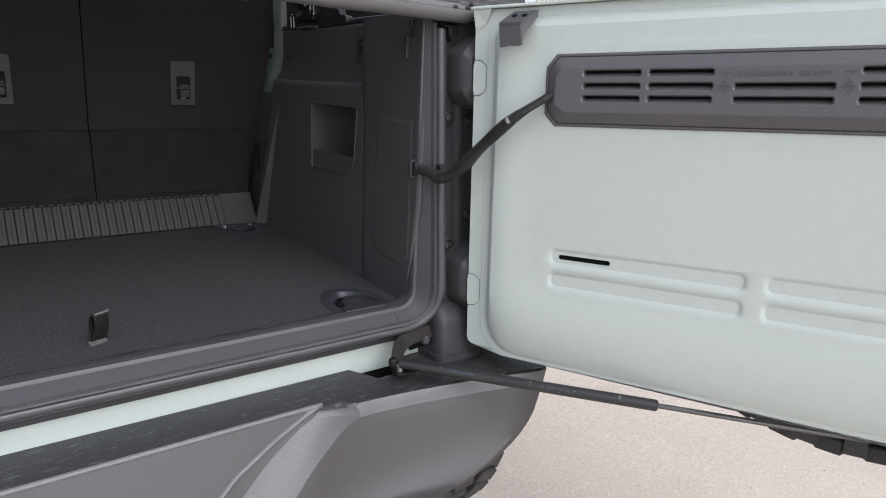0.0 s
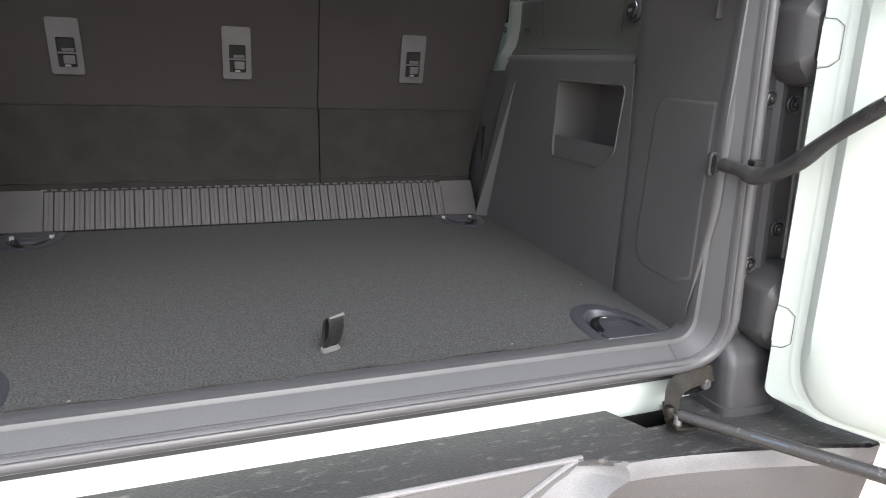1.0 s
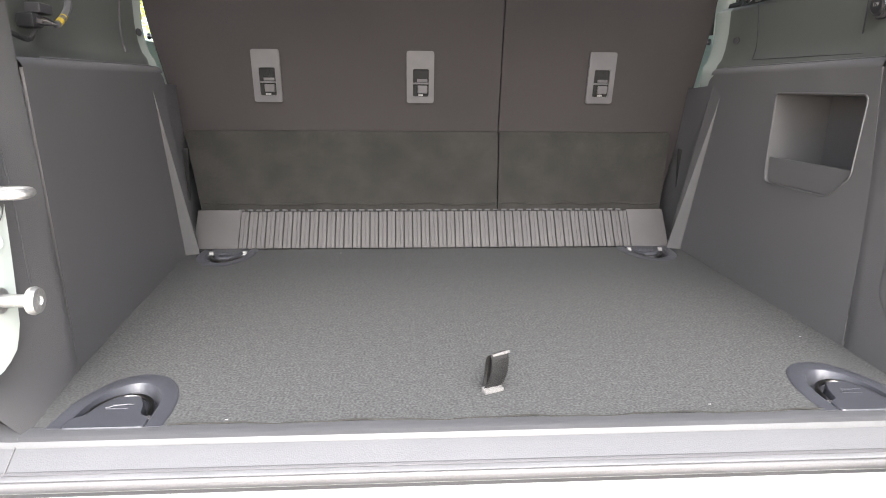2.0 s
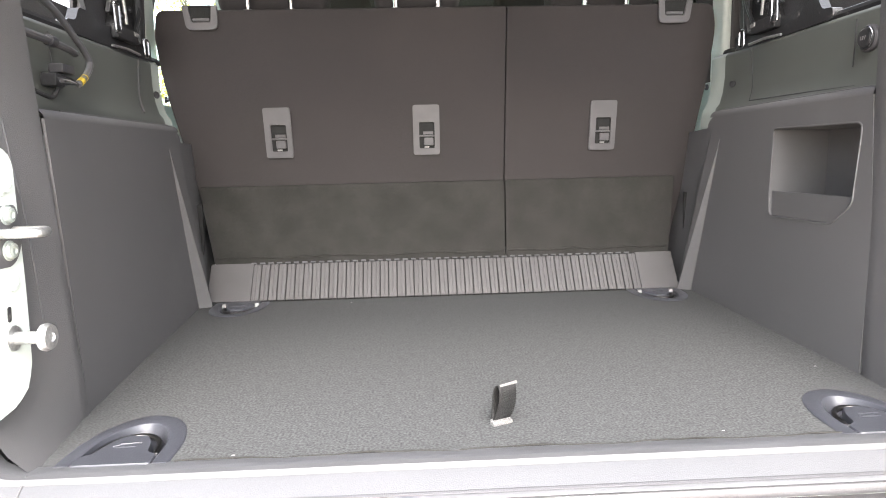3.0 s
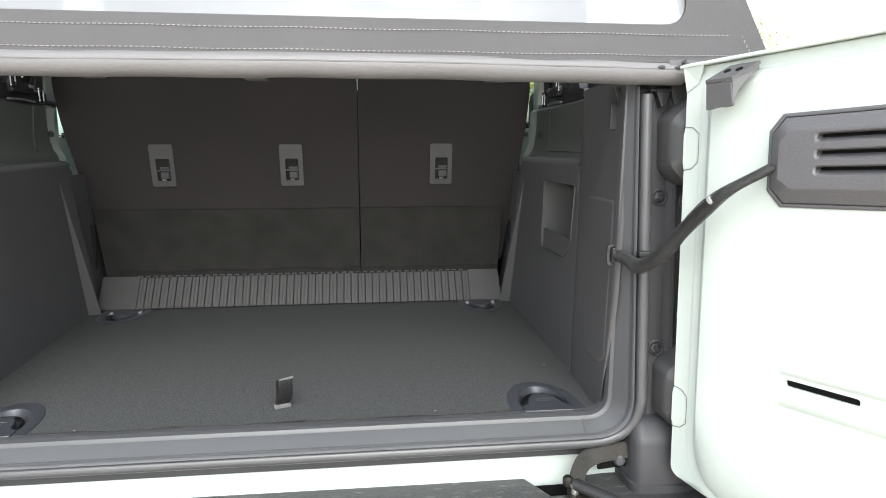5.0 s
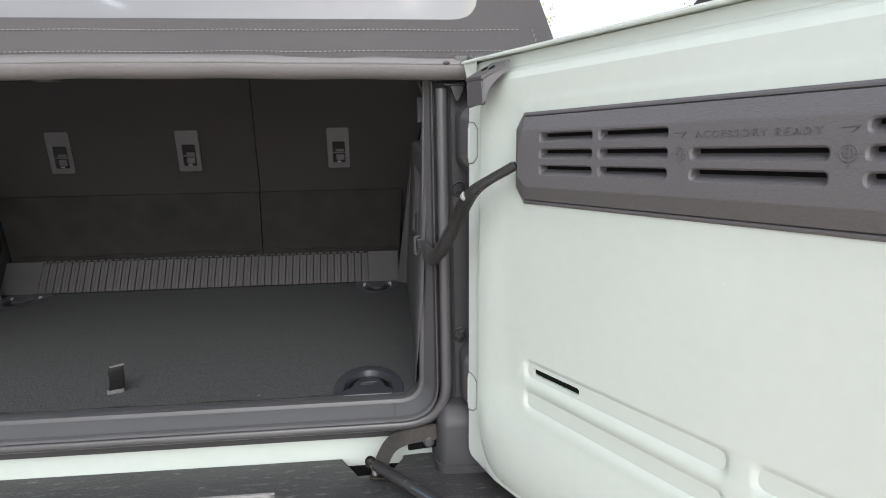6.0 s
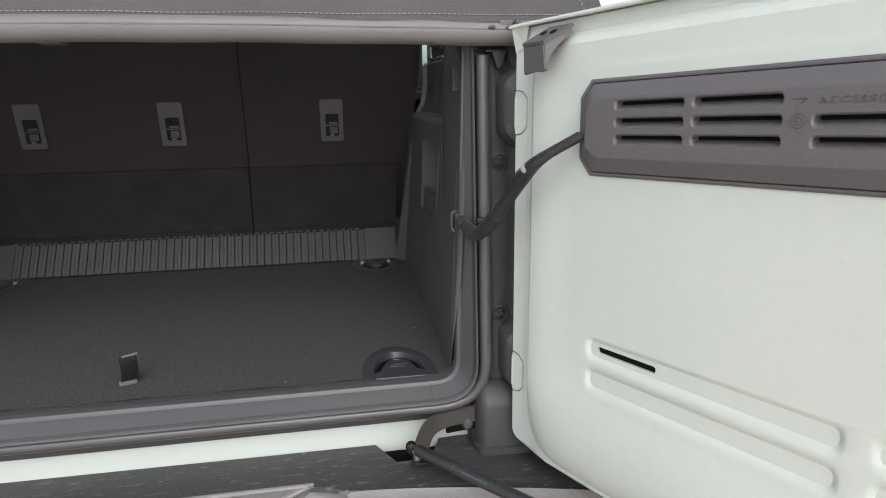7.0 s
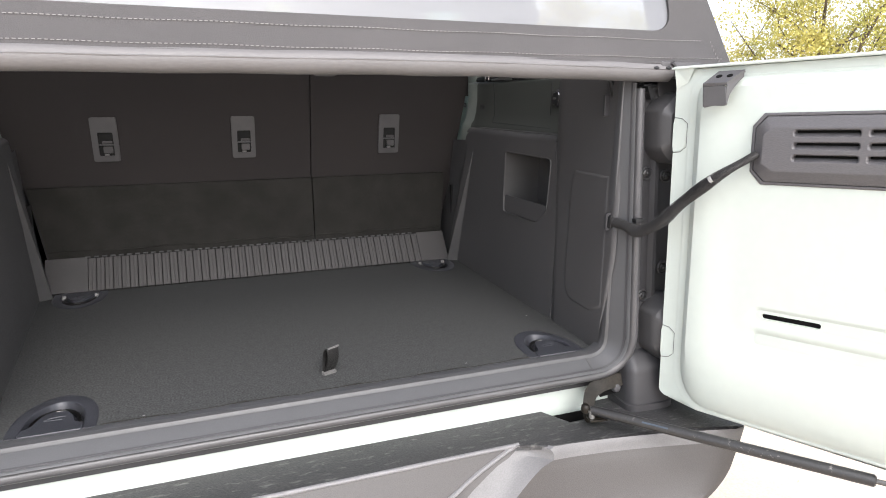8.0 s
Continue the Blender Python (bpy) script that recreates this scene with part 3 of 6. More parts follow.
    g = [b2.verts.new(p_) for p_ in (g1, g2, g3)]
    b2.faces.new((v[4], g[0], g[1], v[5]))
    b2.faces.new((v[5], g[1], g[2]))
    b2.faces.new((v[5], g[2], v[3]))
    part("rib", b2, TRIM, w, "lighter raised rib beside the seat", smooth=False)
    if s > 0:
        b2 = bmesh.new()
        hi_ = [put(p_.x, p_.y, 0.003) for p_ in hole]
        back = [put(0.367 + (p_.x - 0.367) * 0.90, 1.185 + (p_.y - 1.178) * 0.86, 0.095) for p_ in hole]
        loft(b2, [hi_, [h_.lerp(k_, 0.9) for h_, k_ in zip(hi_, back)], back], False, True)
        part("pocket", b2, TRIM, w, "deep storage pocket moulded into the trim")
        b2 = bmesh.new()
        lip = rounded([(0.2535, 1.145), (0.481, 1.143), (0.476, 1.1005), (0.299, 1.1025)], [0.003, 0.003, 0.01, 0.014], 3)
        holed(b2, lip, [], 0.004, lambda a, b, c: put(a, b, c + 0.004))
        part("pocket_lip", b2, TRIM, w)
        b2 = bmesh.new()
        tube(b2, [put(p_.x, p_.y, -0.0004) for p_ in hole], 0.0016, 6, closed=True)
        part("pocket_edge", b2, TRIM, w)
    # pillar trim between the lower panel and the opening
    b2 = bmesh.new()

    def pil(a, b, c=0.0):
        k = min(max((b - FZ) / 0.45, 0), 1.2)
        if s > 0:
            x = 0.5145 + 0.0095 * (a - 0.017) / 0.18 + 0.024 * k + c
        else:
            # narrower towards the panel, with a fillet down to the floor beside the sill
            foot_in = max(0.0, 1 - (b - FZ) / 0.06) ** 2 * max(0.0, 1 - a / 0.17)
            x = 0.5365 - 0.0165 * min(max(a / 0.166, 0), 1.2) + 0.020 * k - 0.036 * foot_in + c
            a = a * (0.83 if a > 0 else 1)
        return Vector((s * x, a + LEAN * (b - 1.0) * (1 - (a - 0.01) / 0.24), b))
    ys, zs = [-0.036, -0.032, -0.024, 0.0, 0.02, 0.05, 0.09, 0.13, 0.17, 0.192, 0.200], [FZ - 0.01 + 0.54 * i / 18 for i in range(19)]
    grid = []
    for z in zs:
        g = []
        for y in ys:
            c = 0.010 if y >= 0.2 else (0.002 if y > 0.19 else 0)
            if y < 0:
                k_ = narrow(z) / 0.62
                c, y = (0.007 if y < -0.034 else (0.002 if y < -0.03 else 0)) * min(1, k_ * 1.3), y * k_ - 0.0006 * (y / -0.024) * (1 - k_)
            sh = 0 if y < 0 else (0.042 if s > 0 else -0.022) * max(0, (z - FZ) / 0.4) * (y / 0.2)
            g.append(b2.verts.new(pil(y + sh, z, c)))
        grid.append(g)
    for i in range(len(zs) - 1):
        for j in range(len(ys) - 1):
            b2.faces.new((grid[i][j], grid[i][j + 1], grid[i + 1][j + 1], grid[i + 1][j]))
    part("pillar_trim", b2, TRIM, w, angle=50)
    # raised field on the pillar trim
    b2 = bmesh.new()
    o = rounded([(-0.004, 0.985), (0.038, 0.966), (0.125, 0.968), (0.150, 0.99), (0.150, 1.222), (0.140, 1.242), (-0.004, 1.242)], [0, 0.012, 0.012, 0.015, 0.012, 0.012, 0], 3)
    l0 = [pil(p_.x, p_.y, 0.001) for p_ in o]
    l1 = [pil(0.06 + (p_.x - 0.06) * 0.94, 1.1 + (p_.y - 1.1) * 0.97, -0.0010) for p_ in o]
    l2 = [pil(0.06 + (p_.x - 0.06) * 0.88, 1.1 + (p_.y - 1.1) * 0.94, -0.0016) for p_ in o]
    loft(b2, [l0, l1, l2], False, True)
    if s > 0:
        part("pillar_field", b2, TRIM, w, angle=50)
    else:
        b2.free()
        b2 = bmesh.new()
        tube(b2, smooth_path([pil(0.090, 1.27, 0.0), pil(0.0966, 1.2267, -0.0002), pil(0.111, 1.15, -0.0002), pil(0.118, 1.045, 0.0), pil(0.121, 1.0, 0.0012)], 4), 0.0012, 6)
        part("pillar_seam", b2, TRIM_DARK, w, "thin seam down the pillar trim")
    # upper painted-look panel under the quarter window
    b2 = bmesh.new()
    prof = [(0.60, 1.20), (0.60, 1.296), (0.604, 1.312), (0.612, 1.322), (0.618, 1.345), (0.622, 1.38), (0.622, 1.425), (0.628, 1.433), (0.66, 1.435)]
    ys2 = [0.18, 0.30, 0.45, 0.60, 0.72, 0.76, 0.79, 0.81, 0.83, 0.85, 0.87] if s > 0 else [0.18, 0.30, 0.45, 0.60, 0.70, 0.73, 0.75, 0.77, 0.785, 0.795, 0.80]
    lines = []
    for y in ys2:
        bend = 0.0 if y < 0.73 else 0.012 * min(1, (y - 0.73) / 0.10) ** 1.5
        lines.append([b2.verts.new((X(px - bend), y, max(pz, 1.262) if y < 0.80 else pz)) for px, pz in prof])
    for p_, q_ in zip(lines, lines[1:]):
        for i in range(len(prof) - 1):
            fc = b2.faces.new((p_[i], p_[i + 1], q_[i + 1], q_[i]))
            # the paler front faces hold window light in their colour
            fc.material_index = 1 if p_[0].co.y > (0.80 if s > 0 else 0.76) else 0
    part("upper_panel", b2, [UPPER, LIT_UPPER_AND_SCREW], w, "olive grey upper trim under the window, window light painted pale green on its front end", angle=50)
    b2 = bmesh.new()
    # on the left the thicker, paler line paints the highlight of a crease
    jr = 0.0009 if s > 0 else 0.0024
    tube(b2, smooth_path([(X(0.6215), 0.715, 1.428), (X(0.6215), 0.706, 1.385), (X(0.6175), 0.696, 1.345), (X(0.608), 0.688, 1.319)], 4), jr, 6)
    if s > 0:
        tube(b2, [(X(0.608), 0.688, 1.319), (X(0.607), 0.50, 1.3165), (X(0.606), 0.36, 1.314)], 0.0010, 6)
    tube(b2, [(X(0.6205), 0.385, 1.42), (X(0.618), 0.385, 1.345)], 0.0011, 6)
    part("panel_line", b2, TRIM_DARK if s > 0 else BEZEL, w, "thin joint of a cover, on the left a crease highlight in paler grey")
    # a dark disc on the panel paints the soft shade of a dimple
    b2 = bmesh.new()
    lathe(b2, [(0.0125, 0.0), (0.0110, 0.0012), (0.0075, 0.0004), (0.004, -0.0008), (0.0, -0.001)], 20, Matrix.Translation((X(0.6125), 0.772, 1.362)) @ Matrix.Rotation(radians(-90 * s), 4, "Y") @ Matrix.Diagonal((0.62, 1.25, 1, 1)))
    part("dimple_shade", b2, TRIM_DARK, w, "small dark disc, the shade of a dimple in the upper trim", angle=60)
    # a paler tube puts the highlight along the shoulder's back edge
    b2 = bmesh.new()
    tube(b2, [put(y, shoulder_z(y) + 0.013, 0.0165) for y in [0.24 + 0.50 * i / 12 for i in range(13)]], 0.0013, 6)
    part("shoulder_highlight", b2, BEZEL, w, "highlight painted in paler grey along the back edge of the shoulder")
    return w


wall_r = side_wall(1, 0, "wall_right", "grey plastic cargo side trim with a storage pocket")
wall_l = side_wall(-1, -0.022, "wall_left", "grey plastic cargo side trim without a pocket")

# 12 volt socket
sock = thing("power_socket", "round black twelve volt socket with hinged cap", "power socket")
bm = bmesh.new()
at = Matrix.Translation((0.619, 0.350, 1.384)) @ Matrix.Rotation(radians(-90), 4, "Y")
lathe(bm, [(0.021, -0.002), (0.021, 0.003), (0.0185, 0.006), (0.017, 0.006)], 28, at)
part("rim", bm, TRIM_DARK, sock)
bm = bmesh.new()
lathe(bm, [(0.016, 0.002), (0.016, 0.009), (0.013, 0.0115), (0.004, 0.012)], 28, at)
cap = part("cap", bm, BLACK, sock)
bm = bmesh.new()
tube(bm, [at @ Vector((0.0175 * math.cos(a), 0.0175 * math.sin(a), 0.0095)) for a in [-2.5 + 1.9 * i / 7 for i in range(8)]], 0.0013, 6)
part("chrome_edge", bm, CHROME, sock)
txt = bpy.data.curves.new("socket_text", "FONT")
txt.body, txt.size, txt.extrude = "12V", 0.0085, 0.0003
txt.align_x, txt.align_y = "CENTER", "CENTER"
tmp = new("socket_text_curve", txt)
me = bpy.data.meshes.new_from_object(tmp.evaluated_get(bpy.context.evaluated_depsgraph_get()))
bpy.data.objects.remove(tmp)
me.transform(at @ Matrix.Translation((0, 0, 0.0122)) @ Matrix.Rotation(radians(-90), 4, "Z"))
me.materials.clear()
me.materials.append(LIGHT_GREY)
mark = new("lettering", me)
mark.parent = cap
tagged(mark, "pale voltage lettering")

# ---------------------------------------------------------------- rear seat backs
SEAT_SLOPE = -0.195
SEAT = Matrix(((1, 0, 0, 0), (0, 1, SEAT_SLOPE, 0.94), (0, 0, 1, 0.98), (0, 0, 0, 1)))  # seat x, depth, height above the fold


def on_seat(x, d, z):
    return SEAT @ Vector((x, d, z - 0.98))


def seat_back(name, xs, label):
    s_ = thing(name, label, "seat back", "rear seat backs")
    b2 = bmesh.new()
    (xb0, xt0, r0), (xb1, xt1, r1) = xs
    o = rounded([(xb0, 0.99), (xb1, 0.99), (xt1 - 0.004 * (r1 > 0.01), 1.40), (xt1, 1.50), (xt1 - (0.012 if r1 > 0.01 else 0), 1.548), (xt0 + (0.012 if r0 > 0.01 else 0), 1.548), (xt0, 1.50), (xt0 + 0.004 * (r0 > 0.01), 1.40)],
                [0.01, 0.01, 0.05, 0.02, r1, r0, 0.02, 0.05], 4)
    cx, cz = (xb0 + xb1) / 2, 1.27
    lps = []
    for d, k in ((0.10, 0.99), (0.02, 1.0), (0.006, 0.997), (0.0015, 0.990), (0.0, 0.978)):
        lps.append([on_seat(p.x + (0.05 * (1 - k) if p.x < cx else -0.05 * (1 - k)), d, cz + (p.y - cz) * k) for p in o])
    loft(b2, lps, True, True)
    part("backrest", b2, CLOTH, s_, angle=60)
    return s_


SEAM = 0.123
seat_w = seat_back("folding_bench_seat", ((-0.580, -0.655, 0.014), (SEAM - 0.0006, SEAM - 0.0006, 0.003)), "wide section of dark cloth covered folding rear seat back")
seat_n = seat_back("folding_bench_seat", ((SEAM + 0.0006, SEAM + 0.0006, 0.003), (0.545, 0.602, 0.014)), "narrow section of dark cloth covered folding rear seat back")


def flap(seat, x0, x1, x0t, x1t):
    b2 = bmesh.new()
    o = rounded([(x0, 0.972), (x1, 0.972), (x1t, 1.160), (x0t, 1.160)], 0.005, 2)
    def hang(x, d, z):
        # the flap hangs steeper than the seat, forward at its foot
        return on_seat(x, d - 0.004 - 0.045 * (1.160 - z) / 0.188, z)
    lps = [[hang(p.x, d, p.y if k == 0 else 1.07 + (p.y - 1.07) * 0.985) for p in o] for d, k in ((0.005, 0), (-0.008, 0), (-0.010, 1))]
    loft(b2, lps, False, True)
    part("lower_flap", b2, FELT, seat, "napped dark felt flap over the fold", angle=50)
    b2 = bmesh.new()
    tube(b2, [hang(x0 + 0.004 + (x1 - x0 - 0.008) * i / 24, -0.0103, 0.990 + 0.0018 * math.sin(i * 0.8) + 0.001 * math.sin(i * 2.1)) for i in range(25)], 0.0030, 6)
    part("hem", b2, FELT, seat)


flap(seat_w, -0.572, SEAM - 0.0015, -0.600, SEAM - 0.0018)
flap(seat_n, SEAM + 0.0015, 0.522, SEAM + 0.0018, 0.536)


def side_bracket(seat, x0, x1):
    """A dark hinge bracket in the gap between the flap and the side trim."""
    b2 = bmesh.new()
    prism(b2, rounded([(x0, 1.118), (x1, 1.122), (x1 + (x0 - x1) * 0.15, 1.02), (x1 + (x0 - x1) * 0.35, 1.0)], 0.002, 2), 0.868, 0.874, "y")
    part("side_bracket", b2, WEB, seat, "black hinge bracket beside the flap", smooth=False)


side_bracket(seat_w, -0.606, -0.588)
side_bracket(seat_n, 0.570, 0.551)


def side_latch(seat, x0, x1, z):
    """A dark latch bolt that stands out of the edge of the seat back."""
    b2 = bmesh.new()
    y = on_seat(0, 0.014, z).y
    at_ = Matrix.Translation((x0, y, z)) @ Matrix.Rotation(radians(90 if x1 > x0 else -90), 4, "Y")
    n_ = abs(x1 - x0)
    lathe(b2, [(0.008, -0.012), (0.008, 0.002), (0.005, 0.003), (0.005, n_ - 0.006), (0.007, n_ - 0.005), (0.007, n_ - 0.001), (0.005, n_)], 14, at_)
    part("side_latch", b2, DARK_STEEL, seat, "dark latch bolt in the edge of the seat back")


side_latch(seat_w, -0.634, -0.657, 1.362)
side_latch(seat_n, 0.583, 0.606, 1.366)


def release(seat, x0, x1, z0, z1):
    """A seat release: grey bezel with a window, a near-black plate for the recess shade, a bar and a pale lever block.
    """
    put = lambda a, b, c: on_seat(a, c - 0.006, b)
    w, h, cx = x1 - x0, z1 - z0, (x0 + x1) / 2
    o = rounded([(x0, z0), (x1, z0), (x1, z1), (x0, z1)], 0.006, 3)
    hx0, hx1, hz0, hz1 = x0 + w * 0.23, x1 - w * 0.19, z0 + h * 0.13, z0 + h * 0.66
    ho = rounded([(hx0, hz0), (hx1, hz0), (hx1, hz1), (hx0, hz1)], 0.003, 2)
    b2 = bmesh.new()
    holed(b2, o, [ho], 0.006, put)
    bez = part("release_bezel", b2, BEZEL, seat, "mid grey seat release bezel")
    # the near-black plate paints the shade inside the bezel's window
    b2 = bmesh.new()
    prism(b2, [(hx0 - 0.001, hz0 - 0.001), (hx1 + 0.001, hz0 - 0.001), (hx1 + 0.001, hz1 + 0.001), (hx0 - 0.001, hz1 + 0.001)], 0, 1, "y")
    for v in b2.verts:
        d = -0.0015 if v.co.y < 0.5 else -0.001
        v.co = on_seat(v.co.x, d, v.co.z)
    part("recess", b2, WEB, bez, "near-black plate for the recess shade")
    b2 = bmesh.new()
    for v in rbox(b2, hx0 + 0.0005, hx1 - 0.0005, -0.0075, -0.002, z0 + h * 0.365, z0 + h * 0.40, 0.0012):
        v.co = on_seat(v.co.x, v.co.y, v.co.z)
    part("bar", b2, BEZEL, bez)
    b2 = bmesh.new()
    for v in rbox(b2, cx - w * 0.10, cx + w * 0.26, -0.0095, -0.002, z0 + h * 0.19, z0 + h * 0.345, 0.002):
        v.co = on_seat(v.co.x, v.co.y, v.co.z)
    part("lever", b2, BEZEL, bez)
    b2 = bmesh.new()
    for v in rbox(b2, cx - w * 0.12, cx + w * 0.26, -0.0050, -0.002, z0 + h * 0.41, z0 + h * 0.47, 0.001):
        v.co = on_seat(v.co.x, v.co.y, v.co.z)
    part("catch", b2, TRIM, bez)
    b2 = bmesh.new()
    for v in rbox(b2, cx - w * 0.08, cx + w * 0.10, -0.0075, -0.002, z0 + h * 0.14, z0 + h * 0.175, 0.001):
        v.co = on_seat(v.co.x, v.co.y, v.co.z)
    part("indicator", b2, LIGHT_GREY, bez)


release(seat_w, -0.436, -0.374, 1.224, 1.338)
release(seat_w, -0.093, -0.031, 1.224, 1.338)
release(seat_n, 0.324, 0.386, 1.226, 1.340)


def top_handle(seat, x0, x1):
    b2 = bmesh.new()
    z0, z1 = 1.505, 1.554
    o = rounded([(x0 + 0.004, z0), (x1 - 0.004, z0), (x1, z1), (x0, z1)], [0.012, 0.012, 0.003, 0.003], 3)
    ho = rounded([(x0 + 0.017, z0 + 0.015), (x1 - 0.017, z0 + 0.015), (x1 - 0.0125, z1 - 0.0015), (x0 + 0.0125, z1 - 0.0015)], [0.005, 0.005, 0.001, 0.001], 3)
    holed(b2, o, [ho], 0.007, lambda a, b, c: on_seat(a, c - 0.0075, b))
    hnd = part("lock_bezel", b2, BEZEL, seat, "mid grey U shaped lock bezel at the top edge")
    # near-black plate again stands for the shade inside the bezel
    b2 = bmesh.new()
    for v in rbox(b2, x0 + 0.012, x1 - 0.012, -0.003, -0.001, z0 + 0.013, z1 - 0.001, 0.0005):
        v.co = on_seat(v.co.x, v.co.y, v.co.z)
    part("recess", b2, WEB, hnd, "near-black plate for the recess shade")
    b2 = bmesh.new()
    for v in rbox(b2, x0 + 0.019, x1 - 0.019, -0.006, -0.002, z0 + 0.017, z0 + 0.024, 0.002):
        v.co = on_seat(v.co.x, v.co.y, v.co.z)
    part("lever", b2, TRIM_MID, hnd)


top_handle(seat_w, -0.585, -0.510)
top_handle(seat_n, 0.463, 0.540)

# head restraints, low on their posts
for seat, cx, w in ((seat_w, -0.406, 0.25), (seat_n, 0.358, 0.25), (seat_w, -0.075, 0.20)):
    hr = thing("head_restraint", "dark cloth head restraint on two steel posts", "head restraint", "head restraints")
    for sx in (-0.049, 0.047):
        bm = bmesh.new()
        tube(bm, smooth_path([on_seat(cx + sx, 0.045, 1.54), on_seat(cx + sx, 0.045, 1.60), on_seat(cx + sx, 0.060, 1.63), on_seat(cx + sx, 0.09, 1.65)], 4), 0.006, 10)
        part("post", bm, CHROME, hr, "steel post")
        bm = bmesh.new()
        for v in rbox(bm, cx + sx - 0.012, cx + sx + 0.012, 0.033, 0.058, 1.545, 1.554, 0.003):
            v.co = on_seat(v.co.x, v.co.y, v.co.z)
        part("guide", bm, TRIM_DARK, hr)
    bm = bmesh.new()
    for v in rbox(bm, cx - w / 2, cx + w / 2, 0.065, 0.165, 1.5525, 1.72, 0.025, 3):
        v.co = on_seat(v.co.x, v.co.y, v.co.z)
    part("cushion", bm, CLOTH, hr, angle=60)

# ---------------------------------------------------------------- ribbed filler panel at the foot of the seat
plate = thing("filler_panel", "ribbed grey plastic filler panel between cargo floor and seat", "filler panel")
PX0, PX1 = -0.572, 0.517
PB, PT = Vector((0, 0.801, 0.9015)), Vector((0, 0.857, 0.979))
run = (PT - PB).normalized()
nrm = Vector((0, -run.z, run.y))


def on_plate(x, s_, h):
    q = PB + run * s_ + nrm * h
    return Vector((x, q.y, q.z))


LEN = (PT - PB).length
# near-black backing and ledge paint the shade in the grooves and gap
bm = bmesh.new()
for v in rbox(bm, PX0, PX1, 0, LEN, -0.003, 0.0, 0.0):
    v.co = on_plate(v.co.x, v.co.y, v.co.z)
part("backing", bm, WEB, plate, "near-black backing, the shade between the slats")
bm = bmesh.new()
rbox(bm, PX0, PX1, 0.858, 0.905, 0.964, 0.969, 0.001)
part("ledge", bm, WEB, plate, "black ledge, the shade of the gap behind the slats")
for x0, x1 in ((PX0, PX0 + 0.098), (PX1 - 0.088, PX1)):
    bm = bmesh.new()
    for v in rbox(bm, x0, x1, 0.0, LEN, 0.0003, 0.0045, 0.0012):
        v.co = on_plate(v.co.x, v.co.y, v.co.z)
    part("end_panel", bm, RIBS, plate)
NS = 46
pitch = (PX1 - 0.088 - PX0 - 0.098) / NS
# each slat is a pair of flat ribs with a shallow line between them
bm = bmesh.new()
for x0, x1 in ((0.0011, pitch * 0.52 - 0.0003), (pitch * 0.52 + 0.0003, pitch - 0.0011)):
    for v in rbox(bm, x0, x1, 0.0, LEN - 0.0045, 0.0003, 0.0045, 0.0007, 1):
        v.co = on_plate(v.co.x, v.co.y, v.co.z)
for v in rbox(bm, pitch * 0.52 - 0.0004, pitch * 0.52 + 0.0004, 0.0, LEN - 0.005, 0.0003, 0.0036, 0.0):
    v.co = on_plate(v.co.x, v.co.y, v.co.z)
slat_mesh = finish(bm, "slat", RIBS)
# pale rib ends in a row above the slats
bm = bmesh.new()
for v in rbox(bm, -pitch * 0.30, pitch * 0.30, LEN - 0.0022, LEN + 0.0012, 0.0, 0.0050, 0.0005, 1):
    v.co = on_plate(v.co.x, v.co.y, v.co.z)
end_mesh = finish(bm, "rib_end", BEZEL)
for i in range(NS):
    for nm, me_ in (("slat", slat_mesh), ("rib_end", end_mesh)):
        ob = new(nm, me_)
        ob.parent = plate
        ob.location.x = PX0 + 0.098 + i * pitch


